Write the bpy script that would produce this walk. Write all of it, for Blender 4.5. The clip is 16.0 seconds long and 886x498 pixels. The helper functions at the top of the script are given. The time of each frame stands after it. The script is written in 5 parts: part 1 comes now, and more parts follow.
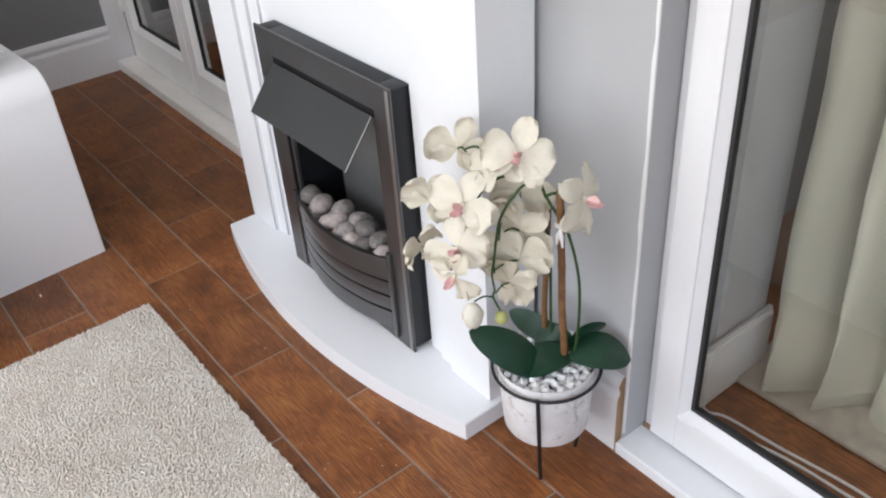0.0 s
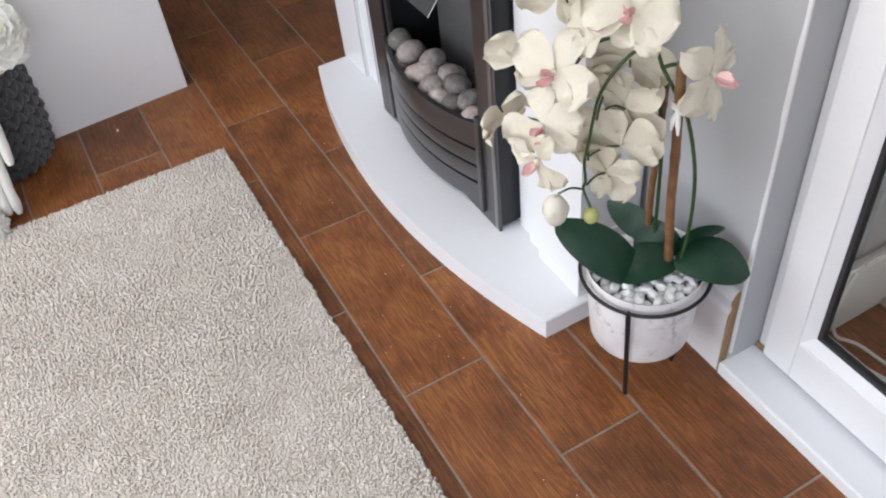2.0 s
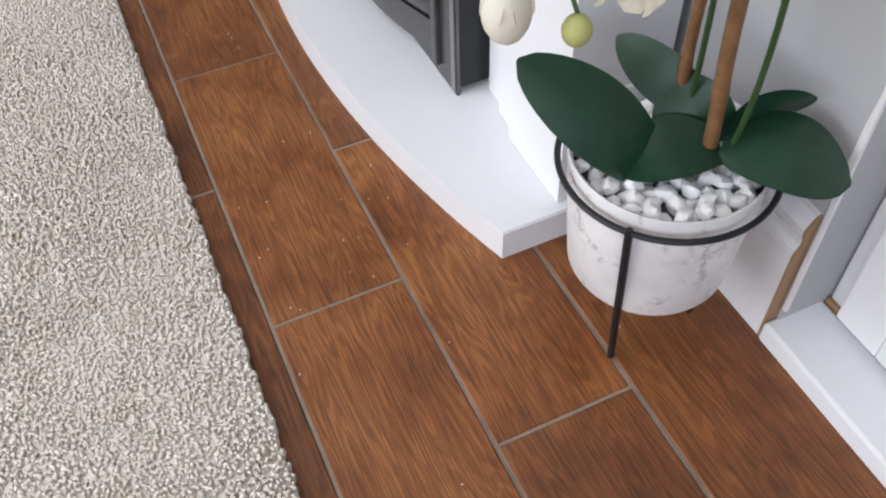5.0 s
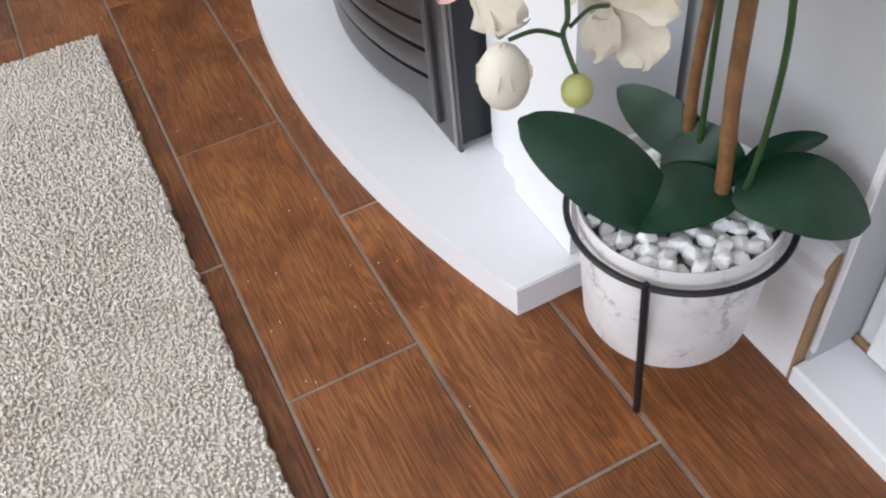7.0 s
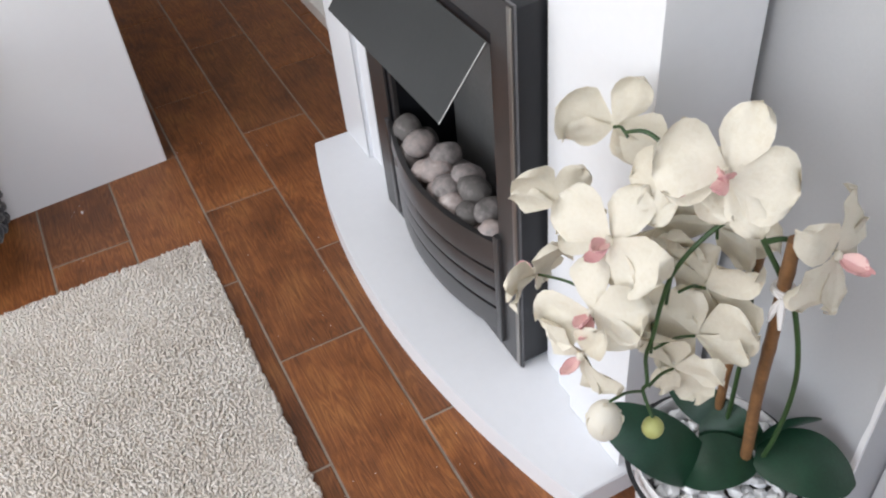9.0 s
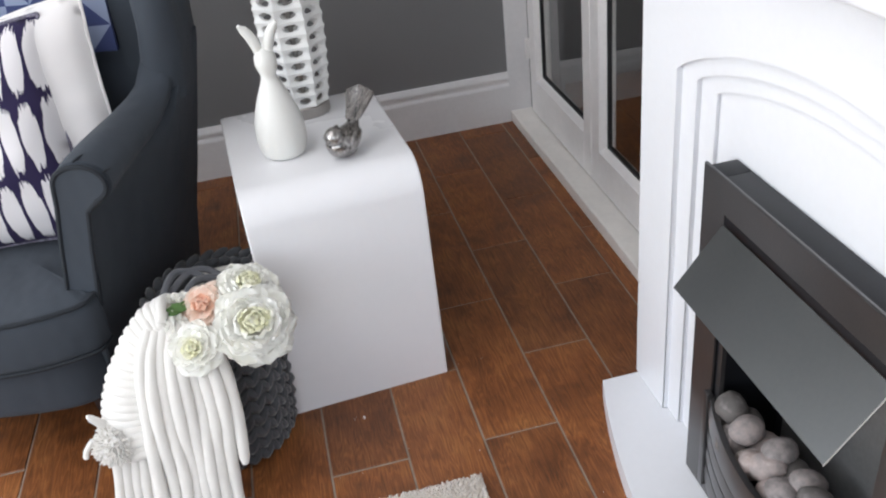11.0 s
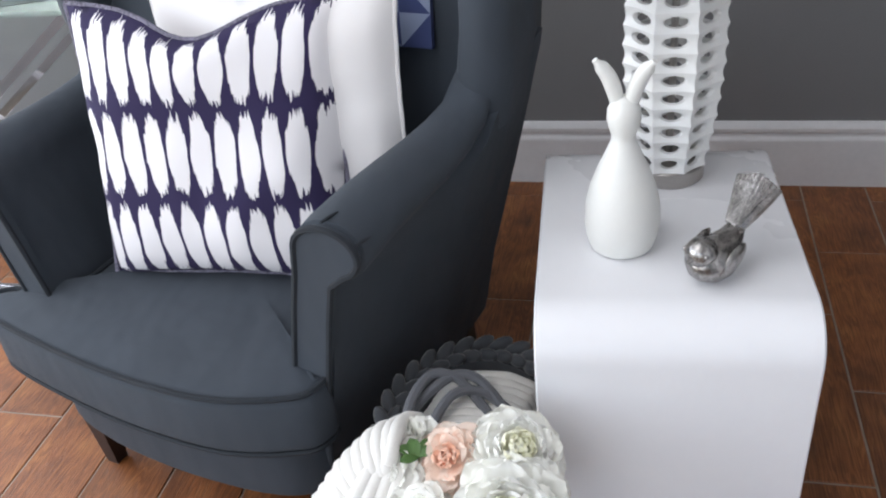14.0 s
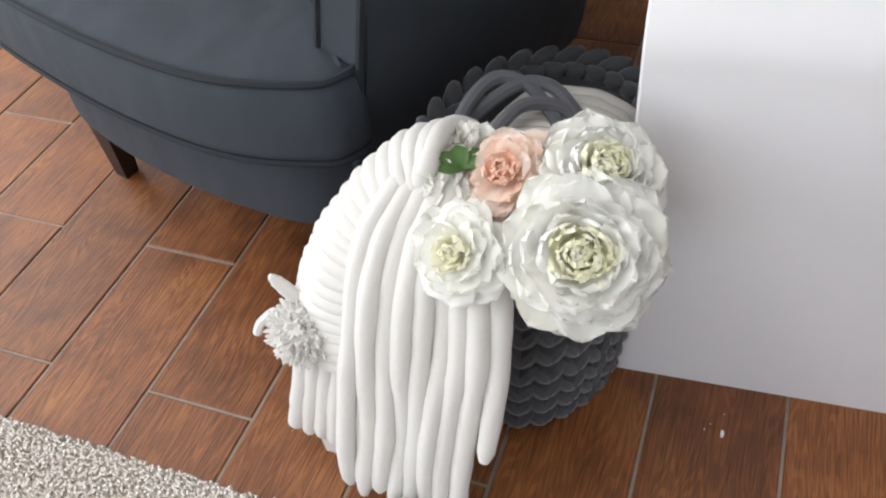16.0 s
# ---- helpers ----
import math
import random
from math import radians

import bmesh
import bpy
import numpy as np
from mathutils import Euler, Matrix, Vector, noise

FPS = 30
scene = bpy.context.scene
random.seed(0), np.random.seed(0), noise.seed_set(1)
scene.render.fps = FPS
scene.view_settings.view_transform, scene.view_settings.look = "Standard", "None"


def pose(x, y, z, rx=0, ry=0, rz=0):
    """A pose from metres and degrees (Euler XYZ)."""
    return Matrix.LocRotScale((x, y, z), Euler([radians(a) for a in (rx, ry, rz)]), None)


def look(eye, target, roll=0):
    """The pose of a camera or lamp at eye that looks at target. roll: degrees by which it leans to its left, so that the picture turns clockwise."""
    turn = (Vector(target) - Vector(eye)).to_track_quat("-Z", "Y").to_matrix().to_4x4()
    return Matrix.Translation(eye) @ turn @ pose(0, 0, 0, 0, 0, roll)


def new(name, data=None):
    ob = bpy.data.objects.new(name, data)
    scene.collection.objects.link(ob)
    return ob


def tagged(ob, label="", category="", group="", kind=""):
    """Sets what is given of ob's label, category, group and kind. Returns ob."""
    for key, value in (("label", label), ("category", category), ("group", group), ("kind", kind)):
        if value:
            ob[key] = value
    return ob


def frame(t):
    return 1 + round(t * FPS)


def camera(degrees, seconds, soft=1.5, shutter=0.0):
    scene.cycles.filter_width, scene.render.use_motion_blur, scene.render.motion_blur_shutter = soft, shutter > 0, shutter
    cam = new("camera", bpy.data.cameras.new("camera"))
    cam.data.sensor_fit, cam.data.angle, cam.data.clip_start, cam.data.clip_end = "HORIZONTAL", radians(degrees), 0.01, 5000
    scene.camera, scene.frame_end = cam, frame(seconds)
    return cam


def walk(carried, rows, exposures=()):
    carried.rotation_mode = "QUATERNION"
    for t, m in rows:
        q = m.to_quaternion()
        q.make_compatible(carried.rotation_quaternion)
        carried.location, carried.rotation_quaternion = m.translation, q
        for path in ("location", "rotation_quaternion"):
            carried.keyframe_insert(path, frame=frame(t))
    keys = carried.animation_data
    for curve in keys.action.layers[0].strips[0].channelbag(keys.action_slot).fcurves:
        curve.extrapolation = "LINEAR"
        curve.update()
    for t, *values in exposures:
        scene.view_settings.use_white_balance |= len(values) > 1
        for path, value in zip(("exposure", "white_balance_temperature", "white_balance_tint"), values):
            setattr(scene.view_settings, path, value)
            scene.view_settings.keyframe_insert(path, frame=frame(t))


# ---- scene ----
cam = camera(54.5, 16.0, 2.1)
PATH = [
    (0, (1.124, -0.507, 1.436), (-0.199, 0.472, 0.3), -4.1),
    (0.5, (1.098, -0.514, 1.391), (-0.249, 0.383, 0.215), -5.3),
    (1, (1.073, -0.485, 1.37), (-0.277, 0.314, 0.128), -6.4),
    (1.5, (1.017, -0.4, 1.347), (-0.306, 0.292, 0.016), -6.8),
    (2, (0.968, -0.307, 1.315), (-0.338, 0.289, -0.079), -6.9),
    (2.5, (0.923, -0.22, 1.277), (-0.353, 0.304, -0.171), -7.5),
    (3, (0.868, -0.189, 1.233), (-0.38, 0.291, -0.255), -6.7),
    (3.5, (0.813, -0.134, 1.178), (-0.393, 0.289, -0.361), -6.5),
    (4, (0.755, -0.094, 0.997), (-0.395, 0.383, -0.568), -2.5),
    (4.2, (0.712, -0.096, 0.942), (-0.39, 0.421, -0.646), -0.6),
    (6.3, (0.653, 0.016, 0.813), (-0.586, 0.492, -0.683), -6.2),
    (6.5, (0.655, 0.001, 0.823), (-0.592, 0.489, -0.663), -6.1),
    (7, (0.658, -0.023, 0.86), (-0.606, 0.48, -0.606), -7.3),
    (7.5, (0.653, -0.046, 0.954), (-0.633, 0.504, -0.476), -7.6),
    (8, (0.654, -0.062, 1.053), (-0.652, 0.502, -0.353), -7.6),
    (8.5, (0.658, -0.096, 1.145), (-0.667, 0.483, -0.237), -5.9),
    (9, (0.644, -0.129, 1.232), (-0.71, 0.46, -0.117), -6.1),
    (9.5, (0.636, -0.165, 1.316), (-0.818, 0.416, 0.072), -7.2),
    (10, (0.618, -0.24, 1.378), (-0.954, 0.315, 0.273), -7.5),
    (10.2, (0.604, -0.258, 1.398), (-1.002, 0.256, 0.322), -7.7),
    (12.3, (-0.055, -0.278, 1.391), (-1.71, -0.292, 0.269), -6.7),
    (12.5, (-0.08, -0.293, 1.402), (-1.752, -0.28, 0.305), -6.8),
    (13, (-0.121, -0.295, 1.393), (-1.843, -0.29, 0.375), -7.6),
    (13.5, (-0.218, -0.276, 1.372), (-1.946, -0.46, 0.382), -7.9),
    (14, (-0.318, -0.271, 1.339), (-1.921, -0.719, 0.23), -6.9),
    (14.5, (-0.361, -0.283, 1.274), (-1.84, -0.842, 0.05), -6.9),
    (15, (-0.425, -0.301, 1.158), (-1.794, -0.877, -0.182), -6.8),
    (15.5, (-0.468, -0.313, 1.1), (-1.775, -0.902, -0.294), -6.7),
    (16, (-0.488, -0.317, 1.008), (-1.761, -0.891, -0.424), -6.5),
]
walk(cam, [(t, look(eye, target, roll)) for t, eye, target, roll in PATH if t not in (4.2, 6.3)], [(0.0, -0.12, 6450, 10), (10.2, -0.12, 6450, 10), (12.3, -0.06, 6150, 10), (14.5, -0.1, 6200, 10), (16.0, -0.14, 6500, 10)])

# ---- light ----
world = bpy.data.worlds.new("sky")
scene.world = world
world.use_nodes = True
_n = world.node_tree.nodes
_sky = _n.new("ShaderNodeTexSky")
_sky.sky_type = "NISHITA"
_sky.sun_disc = False
_sky.sun_elevation = radians(48)
_sky.sun_rotation = radians(160)
_n["Background"].inputs["Strength"].default_value = 0.15
world.node_tree.links.new(_sky.outputs[0], _n["Background"].inputs["Color"])
SUN = new("sun", bpy.data.lights.new("sun", "SUN"))
SUN.data.energy, SUN.data.angle, SUN.data.color = 0.6, radians(12), (1, 0.96, 0.9)
SUN.matrix_world = look((0.8, -2.5, 3.5), (0, 0, 0))


def window_light(name, at, to, w, h, power, color):
    ob = new(name, bpy.data.lights.new(name, "AREA"))
    ob.data.shape, ob.data.size, ob.data.size_y, ob.data.energy, ob.data.color = "RECTANGLE", w, h, power, color
    ob.matrix_world = look(at, to)
    return ob


window_light("window_light_south", (-0.7, -2.92, 1.35), (-0.7, 0, 1.35), 3.8, 1.7, 85, (0.985, 0.985, 0.985))
window_light("window_light_east", (2.52, -1.4, 1.35), (0, -1.4, 1.35), 2.4, 1.7, 31, (0.985, 0.985, 0.985))
# added top fill below the solid ceiling, which has no opening
window_light("overhead_fill", (-0.2, -1.3, 2.52), (-0.2, -1.3, 0), 3.0, 1.6, 29, (0.985, 0.985, 0.985))
# added fill, no source known there; brightens the curtain and inner room
window_light("inner_room_fill", (1.6, 2.6, 1.9), (1.0, 1.0, 0.3), 1.2, 1.0, 7, (1.0, 0.98, 0.95))


# ---- materials ----
def shader(name):
    m = bpy.data.materials.new(name)
    m.use_nodes = True
    return m, m.node_tree.nodes, m.node_tree.links, m.node_tree.nodes["Principled BSDF"]


def coords(nodes, links, scale, world_space=False):
    c = nodes.new("ShaderNodeTexCoord")
    mp = nodes.new("ShaderNodeMapping")
    mp.inputs["Scale"].default_value = scale if isinstance(scale, tuple) else (scale,) * 3
    if world_space:
        g = nodes.new("ShaderNodeNewGeometry")
        links.new(g.outputs["Position"], mp.inputs["Vector"])
    else:
        links.new(c.outputs["Object"], mp.inputs["Vector"])
    return mp.outputs["Vector"]


def noise_tex(nodes, links, vec, scale, detail=4, rough=0.55):
    t = nodes.new("ShaderNodeTexNoise")
    t.inputs["Scale"].default_value, t.inputs["Detail"].default_value, t.inputs["Roughness"].default_value = scale, detail, rough
    links.new(vec, t.inputs["Vector"])
    return t.outputs["Fac"]


def ramp(nodes, links, fac, stops):
    r = nodes.new("ShaderNodeValToRGB")
    el = r.color_ramp.elements
    el[0].position, el[0].color = stops[0][0], (*stops[0][1], 1)
    el[1].position, el[1].color = stops[-1][0], (*stops[-1][1], 1)
    for p, c in stops[1:-1]:
        e = el.new(p)
        e.color = (*c, 1)
    links.new(fac, r.inputs["Fac"])
    return r.outputs["Color"]


def add_bump(nodes, links, bsdf, height, strength, distance=0.002):
    b = nodes.new("ShaderNodeBump")
    b.inputs["Strength"].default_value, b.inputs["Distance"].default_value = strength, distance
    links.new(height, b.inputs["Height"])
    links.new(b.outputs["Normal"], bsdf.inputs["Normal"])


def plain(name, color, rough=0.5, metal=0.0, vary=0.08, big=6.0, fine=150.0, bump=0.15, depth=0.001, **more):
    m, n, l, b = shader(name)
    v = coords(n, l, 1.0, True)
    a = noise_tex(n, l, v, big, 5)
    f = noise_tex(n, l, v, fine, 3)
    mix = n.new("ShaderNodeMath")
    mix.operation = "MULTIPLY_ADD"
    mix.inputs[1].default_value = 0.35
    l.new(f, mix.inputs[0])
    sc = n.new("ShaderNodeMath")
    sc.operation = "MULTIPLY"
    sc.inputs[1].default_value = 0.65
    l.new(a, sc.inputs[0])
    l.new(sc.outputs[0], mix.inputs[2])
    lo = tuple(c * (1 - vary) for c in color)
    hi = tuple(min(1, c * (1 + vary)) for c in color)
    l.new(ramp(n, l, mix.outputs[0], [(0.3, lo), (0.7, hi)]), b.inputs["Base Color"])
    r = n.new("ShaderNodeMapRange")
    r.inputs["To Min"].default_value, r.inputs["To Max"].default_value = max(0.02, rough * 0.85), min(1, rough * 1.15)
    l.new(a, r.inputs["Value"])
    l.new(r.outputs[0], b.inputs["Roughness"])
    b.inputs["Metallic"].default_value = metal
    for k, val in more.items():
        b.inputs[k.replace("_", " ")].default_value = val
    if bump:
        add_bump(n, l, b, f, bump, depth)
    return m


def tile_material():
    m, n, l, b = shader("wood_effect_tile")
    info = n.new("ShaderNodeObjectInfo")
    c = n.new("ShaderNodeTexCoord")
    off = n.new("ShaderNodeVectorMath")
    off.operation = "SCALE"
    off.inputs[0].default_value = (37.0, 13.0, 5.0)
    l.new(info.outputs["Random"], off.inputs["Scale"])
    add = n.new("ShaderNodeVectorMath")
    l.new(c.outputs["Object"], add.inputs[0])
    l.new(off.outputs[0], add.inputs[1])
    mp = n.new("ShaderNodeMapping")
    mp.inputs["Scale"].default_value = (1.0, 8.0, 1.0)
    l.new(add.outputs[0], mp.inputs["Vector"])
    warp = n.new("ShaderNodeTexNoise")
    warp.inputs["Scale"].default_value, warp.inputs["Detail"].default_value = 2.2, 2
    l.new(mp.outputs[0], warp.inputs["Vector"])
    wm = n.new("ShaderNodeMath")
    wm.operation = "MULTIPLY"
    wm.inputs[1].default_value = 150.0
    l.new(warp.outputs["Fac"], wm.inputs[0])
    rings = n.new("ShaderNodeMath")
    rings.operation = "SINE"
    l.new(wm.outputs[0], rings.inputs[0])
    streak = n.new("ShaderNodeMapping")
    streak.inputs["Scale"].default_value = (14.0, 420.0, 1.0)
    l.new(add.outputs[0], streak.inputs["Vector"])
    fine = noise_tex(n, l, streak.outputs[0], 1.0, 3, 0.6)
    blotch = noise_tex(n, l, add.outputs[0], 9.0, 6, 0.6)
    tone = ramp(n, l, blotch, [(0.25, (0.135, 0.045, 0.0125)), (0.5, (0.275, 0.098, 0.029)), (0.78, (0.38, 0.157, 0.048))])
    gr = ramp(n, l, rings.outputs[0], [(0.0, (0.45, 0.38, 0.33)), (0.5, (1, 1, 1))])
    fr = ramp(n, l, fine, [(0.36, (0.36, 0.31, 0.28)), (0.55, (1.05, 1.05, 1.05))])
    rnd = ramp(n, l, info.outputs["Random"], [(0.0, (0.78, 0.78, 0.8)), (1.0, (1.12, 1.1, 1.05))])
    last = tone
    for colour, amount in ((gr, 0.42), (fr, 0.66), (rnd, 1.0)):
        mx = n.new("ShaderNodeMix")
        mx.data_type, mx.blend_type = "RGBA", "MULTIPLY"
        mx.inputs["Factor"].default_value = amount
        l.new(last, mx.inputs["A"])
        l.new(colour, mx.inputs["B"])
        last = mx.outputs["Result"]
    l.new(last, b.inputs["Base Color"])
    rr = n.new("ShaderNodeMapRange")
    rr.inputs["To Min"].default_value, rr.inputs["To Max"].default_value = 0.36, 0.56
    l.new(blotch, rr.inputs["Value"])
    l.new(rr.outputs[0], b.inputs["Roughness"])
    hs = n.new("ShaderNodeMath")
    hs.operation = "MULTIPLY_ADD"
    hs.inputs[1].default_value = 0.25
    l.new(rings.outputs[0], hs.inputs[0])
    l.new(fine, hs.inputs[2])
    add_bump(n, l, b, hs.outputs[0], 0.35, 0.0012)
    return m


def island_material(name, stops, rough, bump=0.0, scale=60.0, sub=0.0, by_object=False):
    m, n, l, b = shader(name)
    g = n.new("ShaderNodeObjectInfo" if by_object else "ShaderNodeNewGeometry")
    v = coords(n, l, 1.0, True)
    f = noise_tex(n, l, v, scale, 4)
    mm = n.new("ShaderNodeMath")
    mm.operation = "MULTIPLY_ADD"
    mm.inputs[1].default_value = 0.5
    l.new(g.outputs["Random" if by_object else "Random Per Island"], mm.inputs[0])
    h = n.new("ShaderNodeMath")
    h.operation = "MULTIPLY"
    h.inputs[1].default_value = 0.5
    l.new(f, h.inputs[0])
    l.new(h.outputs[0], mm.inputs[2])
    l.new(ramp(n, l, mm.outputs[0], stops), b.inputs["Base Color"])
    b.inputs["Roughness"].default_value = rough
    if sub:
        b.inputs["Subsurface Weight"].default_value = sub
        b.inputs["Subsurface Radius"].default_value = (0.01, 0.008, 0.006)
    if bump:
        add_bump(n, l, b, f, bump, 0.002)
    return m


def translucent(m, amount, color):
    """Lets light glow through thin cloth, petals and pile."""
    n, l = m.node_tree.nodes, m.node_tree.links
    t = n.new("ShaderNodeBsdfTranslucent")
    t.inputs["Color"].default_value = (*color, 1)
    mix = n.new("ShaderNodeMixShader")
    mix.inputs[0].default_value = amount
    l.new(n["Principled BSDF"].outputs[0], mix.inputs[1])
    l.new(t.outputs[0], mix.inputs[2])
    l.new(mix.outputs[0], n["Material Output"].inputs["Surface"])
    return m


def marble_material():
    m, n, l, b = shader("marble_effect_ceramic")
    v = coords(n, l, 1.0, True)
    d = n.new("ShaderNodeTexNoise")
    d.inputs["Scale"].default_value, d.inputs["Detail"].default_value = 9.0, 5
    l.new(v, d.inputs["Vector"])
    ad = n.new("ShaderNodeVectorMath")
    ad.operation = "MULTIPLY_ADD"
    ad.inputs[1].default_value = (0.12, 0.12, 0.12)
    l.new(d.outputs["Color"], ad.inputs[0])
    l.new(v, ad.inputs[2])
    w = noise_tex(n, l, ad.outputs[0], 14.0, 8, 0.62)
    sub = n.new("ShaderNodeMath")
    sub.operation = "SUBTRACT"
    sub.inputs[1].default_value = 0.5
    l.new(w, sub.inputs[0])
    ab = n.new("ShaderNodeMath")
    ab.operation = "ABSOLUTE"
    l.new(sub.outputs[0], ab.inputs[0])
    veins = ramp(n, l, ab.outputs[0], [(0.0, (0.42, 0.41, 0.42)), (0.012, (0.62, 0.61, 0.62)), (0.04, (0.82, 0.81, 0.82))])
    cloud = ramp(n, l, noise_tex(n, l, v, 16.0, 4), [(0.35, (0.62, 0.6, 0.62)), (0.6, (0.9, 0.9, 0.9))])
    mask = ramp(n, l, noise_tex(n, l, v, 22.0, 3), [(0.47, (0, 0, 0)), (0.6, (1, 1, 1))])
    mx = n.new("ShaderNodeMix")
    mx.data_type = "RGBA"
    l.new(mask, mx.inputs["Factor"])
    mx.inputs["A"].default_value = (0.82, 0.81, 0.82, 1)
    l.new(veins, mx.inputs["B"])
    m2 = n.new("ShaderNodeMix")
    m2.data_type, m2.blend_type = "RGBA", "MULTIPLY"
    m2.inputs["Factor"].default_value = 0.45
    l.new(mx.outputs["Result"], m2.inputs["A"])
    l.new(cloud, m2.inputs["B"])
    l.new(m2.outputs["Result"], b.inputs["Base Color"])
    b.inputs["Roughness"].default_value = 0.4
    return m


def fabric_material(name, color, rough=0.9, weave=900.0, sheen=0.3, vary=0.12):
    m = plain(name, color, rough, 0, vary, 5.0, weave, 0.5, 0.0006)
    b = m.node_tree.nodes["Principled BSDF"]
    b.inputs["Sheen Weight"].default_value = sheen
    b.inputs["Sheen Roughness"].default_value = 0.5
    return m


def ikat_material():
    """White leaf shapes in rows on navy, with combed ends; uses the cushion's own UVs."""
    m, n, l, b = shader("ikat_print")
    uv = n.new("ShaderNodeUVMap")
    sep = n.new("ShaderNodeSeparateXYZ")
    l.new(uv.outputs[0], sep.inputs[0])

    def math_(op, a, bb=None, c=None):
        q = n.new("ShaderNodeMath")
        q.operation = op
        for i, s in enumerate((a, bb, c)):
            if s is None:
                continue
            if isinstance(s, (int, float)):
                q.inputs[i].default_value = s
            else:
                l.new(s, q.inputs[i])
        return q.outputs[0]

    comb = n.new("ShaderNodeTexNoise")
    comb.noise_dimensions = "2D"
    comb.inputs["Scale"].default_value = 1.0
    mp = n.new("ShaderNodeMapping")
    mp.inputs["Scale"].default_value = (150.0, 4.0, 1.0)
    l.new(uv.outputs[0], mp.inputs["Vector"])
    l.new(mp.outputs[0], comb.inputs["Vector"])
    wob = n.new("ShaderNodeTexNoise")
    wob.inputs["Scale"].default_value = 5.0
    l.new(uv.outputs[0], wob.inputs["Vector"])
    u = math_("ADD", math_("MULTIPLY", sep.outputs[0], 11.0), math_("MULTIPLY", wob.outputs["Fac"], 0.3))
    v = math_("ADD", math_("MULTIPLY", sep.outputs[1], 3.0), math_("MULTIPLY_ADD", comb.outputs["Fac"], 0.3, -0.15))
    fu = math_("MULTIPLY", math_("ABSOLUTE", math_("SUBTRACT", math_("FRACT", u), 0.5)), 2.0)
    fv = math_("MULTIPLY", math_("ABSOLUTE", math_("SUBTRACT", math_("FRACT", v), 0.5)), 2.0)
    width = math_("SUBTRACT", 0.86, math_("MULTIPLY", math_("POWER", fv, 2.2), 0.72))
    inside = math_("MULTIPLY", math_("LESS_THAN", fu, width), math_("LESS_THAN", fv, 0.84))
    mx = n.new("ShaderNodeMix")
    mx.data_type = "RGBA"
    l.new(inside, mx.inputs["Factor"])
    mx.inputs["A"].default_value = (0.021, 0.014, 0.06, 1)
    mx.inputs["B"].default_value = (0.78, 0.76, 0.78, 1)
    l.new(mx.outputs["Result"], b.inputs["Base Color"])
    b.inputs["Roughness"].default_value = 0.9
    add_bump(n, l, b, noise_tex(n, l, coords(n, l, 1.0, True), 700.0, 2), 0.4, 0.0006)
    return m


def triangle_material():
    """Half-square triangles in two blues, by the throw's own UVs."""
    m, n, l, b = shader("triangle_weave")
    uv = n.new("ShaderNodeUVMap")
    sep = n.new("ShaderNodeSeparateXYZ")
    l.new(uv.outputs[0], sep.inputs[0])

    def math_(op, a, bb=None):
        q = n.new("ShaderNodeMath")
        q.operation = op
        for i, s in enumerate((a, bb)):
            if s is None:
                continue
            if isinstance(s, (int, float)):
                q.inputs[i].default_value = s
            else:
                l.new(s, q.inputs[i])
        return q.outputs[0]

    u, v = math_("FRACT", sep.outputs[0]), math_("FRACT", sep.outputs[1])
    pu = math_("LESS_THAN", math_("FRACT", math_("MULTIPLY", sep.outputs[0], 0.5)), 0.5)
    pv = math_("LESS_THAN", math_("FRACT", math_("MULTIPLY", sep.outputs[1], 0.5)), 0.5)
    a = math_("LESS_THAN", u, v)
    c = math_("LESS_THAN", math_("ADD", u, v), 1.0)
    flip = math_("ABSOLUTE", math_("SUBTRACT", pu, pv))
    pick = math_("ADD", math_("MULTIPLY", a, flip), math_("MULTIPLY", c, math_("SUBTRACT", 1.0, flip)))
    tone = math_("ABSOLUTE", math_("SUBTRACT", pick, pv))
    mx = n.new("ShaderNodeMix")
    mx.data_type = "RGBA"
    l.new(tone, mx.inputs["Factor"])
    mx.inputs["A"].default_value = (0.036, 0.05, 0.135, 1)
    mx.inputs["B"].default_value = (0.22, 0.26, 0.37, 1)
    l.new(mx.outputs["Result"], b.inputs["Base Color"])
    b.inputs["Roughness"].default_value = 0.95
    add_bump(n, l, b, noise_tex(n, l, coords(n, l, 1.0, True), 800.0, 2), 0.5, 0.0006)
    return m


def glass_material(name, tint=(0.93, 0.95, 0.94)):
    m, n, l, b = shader(name)
    b.inputs["Base Color"].default_value = (*tint, 1)
    b.inputs["Roughness"].default_value = 0.01
    b.inputs["Transmission Weight"].default_value = 1.0
    b.inputs["IOR"].default_value = 1.45
    return m


M_TILE = tile_material()
M_GROUT = plain("grout", (0.3, 0.255, 0.21), 0.95, vary=0.35, big=20, fine=300, bump=0.6)
M_WHITE = plain("white_gloss_paint", (0.8, 0.81, 0.84), 0.35, vary=0.025, big=3, fine=70, bump=0.06)
M_SKIRT = plain("white_satin_paint", (0.75, 0.74, 0.75), 0.42, vary=0.06, big=5, fine=60, bump=0.15)
M_UPVC = plain("white_upvc", (0.78, 0.78, 0.8), 0.3, vary=0.03, big=4, fine=90, bump=0.04)
M_SILL = plain("cream_gloss_sill", (0.84, 0.81, 0.77), 0.35, vary=0.08, big=9, fine=60, bump=0.1)
M_UPVC_OLD = plain("dusty_upvc", (0.83, 0.81, 0.8), 0.45, vary=0.07, big=7, fine=60, bump=0.08)
M_SEAL = plain("black_rubber", (0.02, 0.02, 0.022), 0.6, bump=0)
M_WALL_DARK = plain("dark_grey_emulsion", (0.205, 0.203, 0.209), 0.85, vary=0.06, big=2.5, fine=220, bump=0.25)
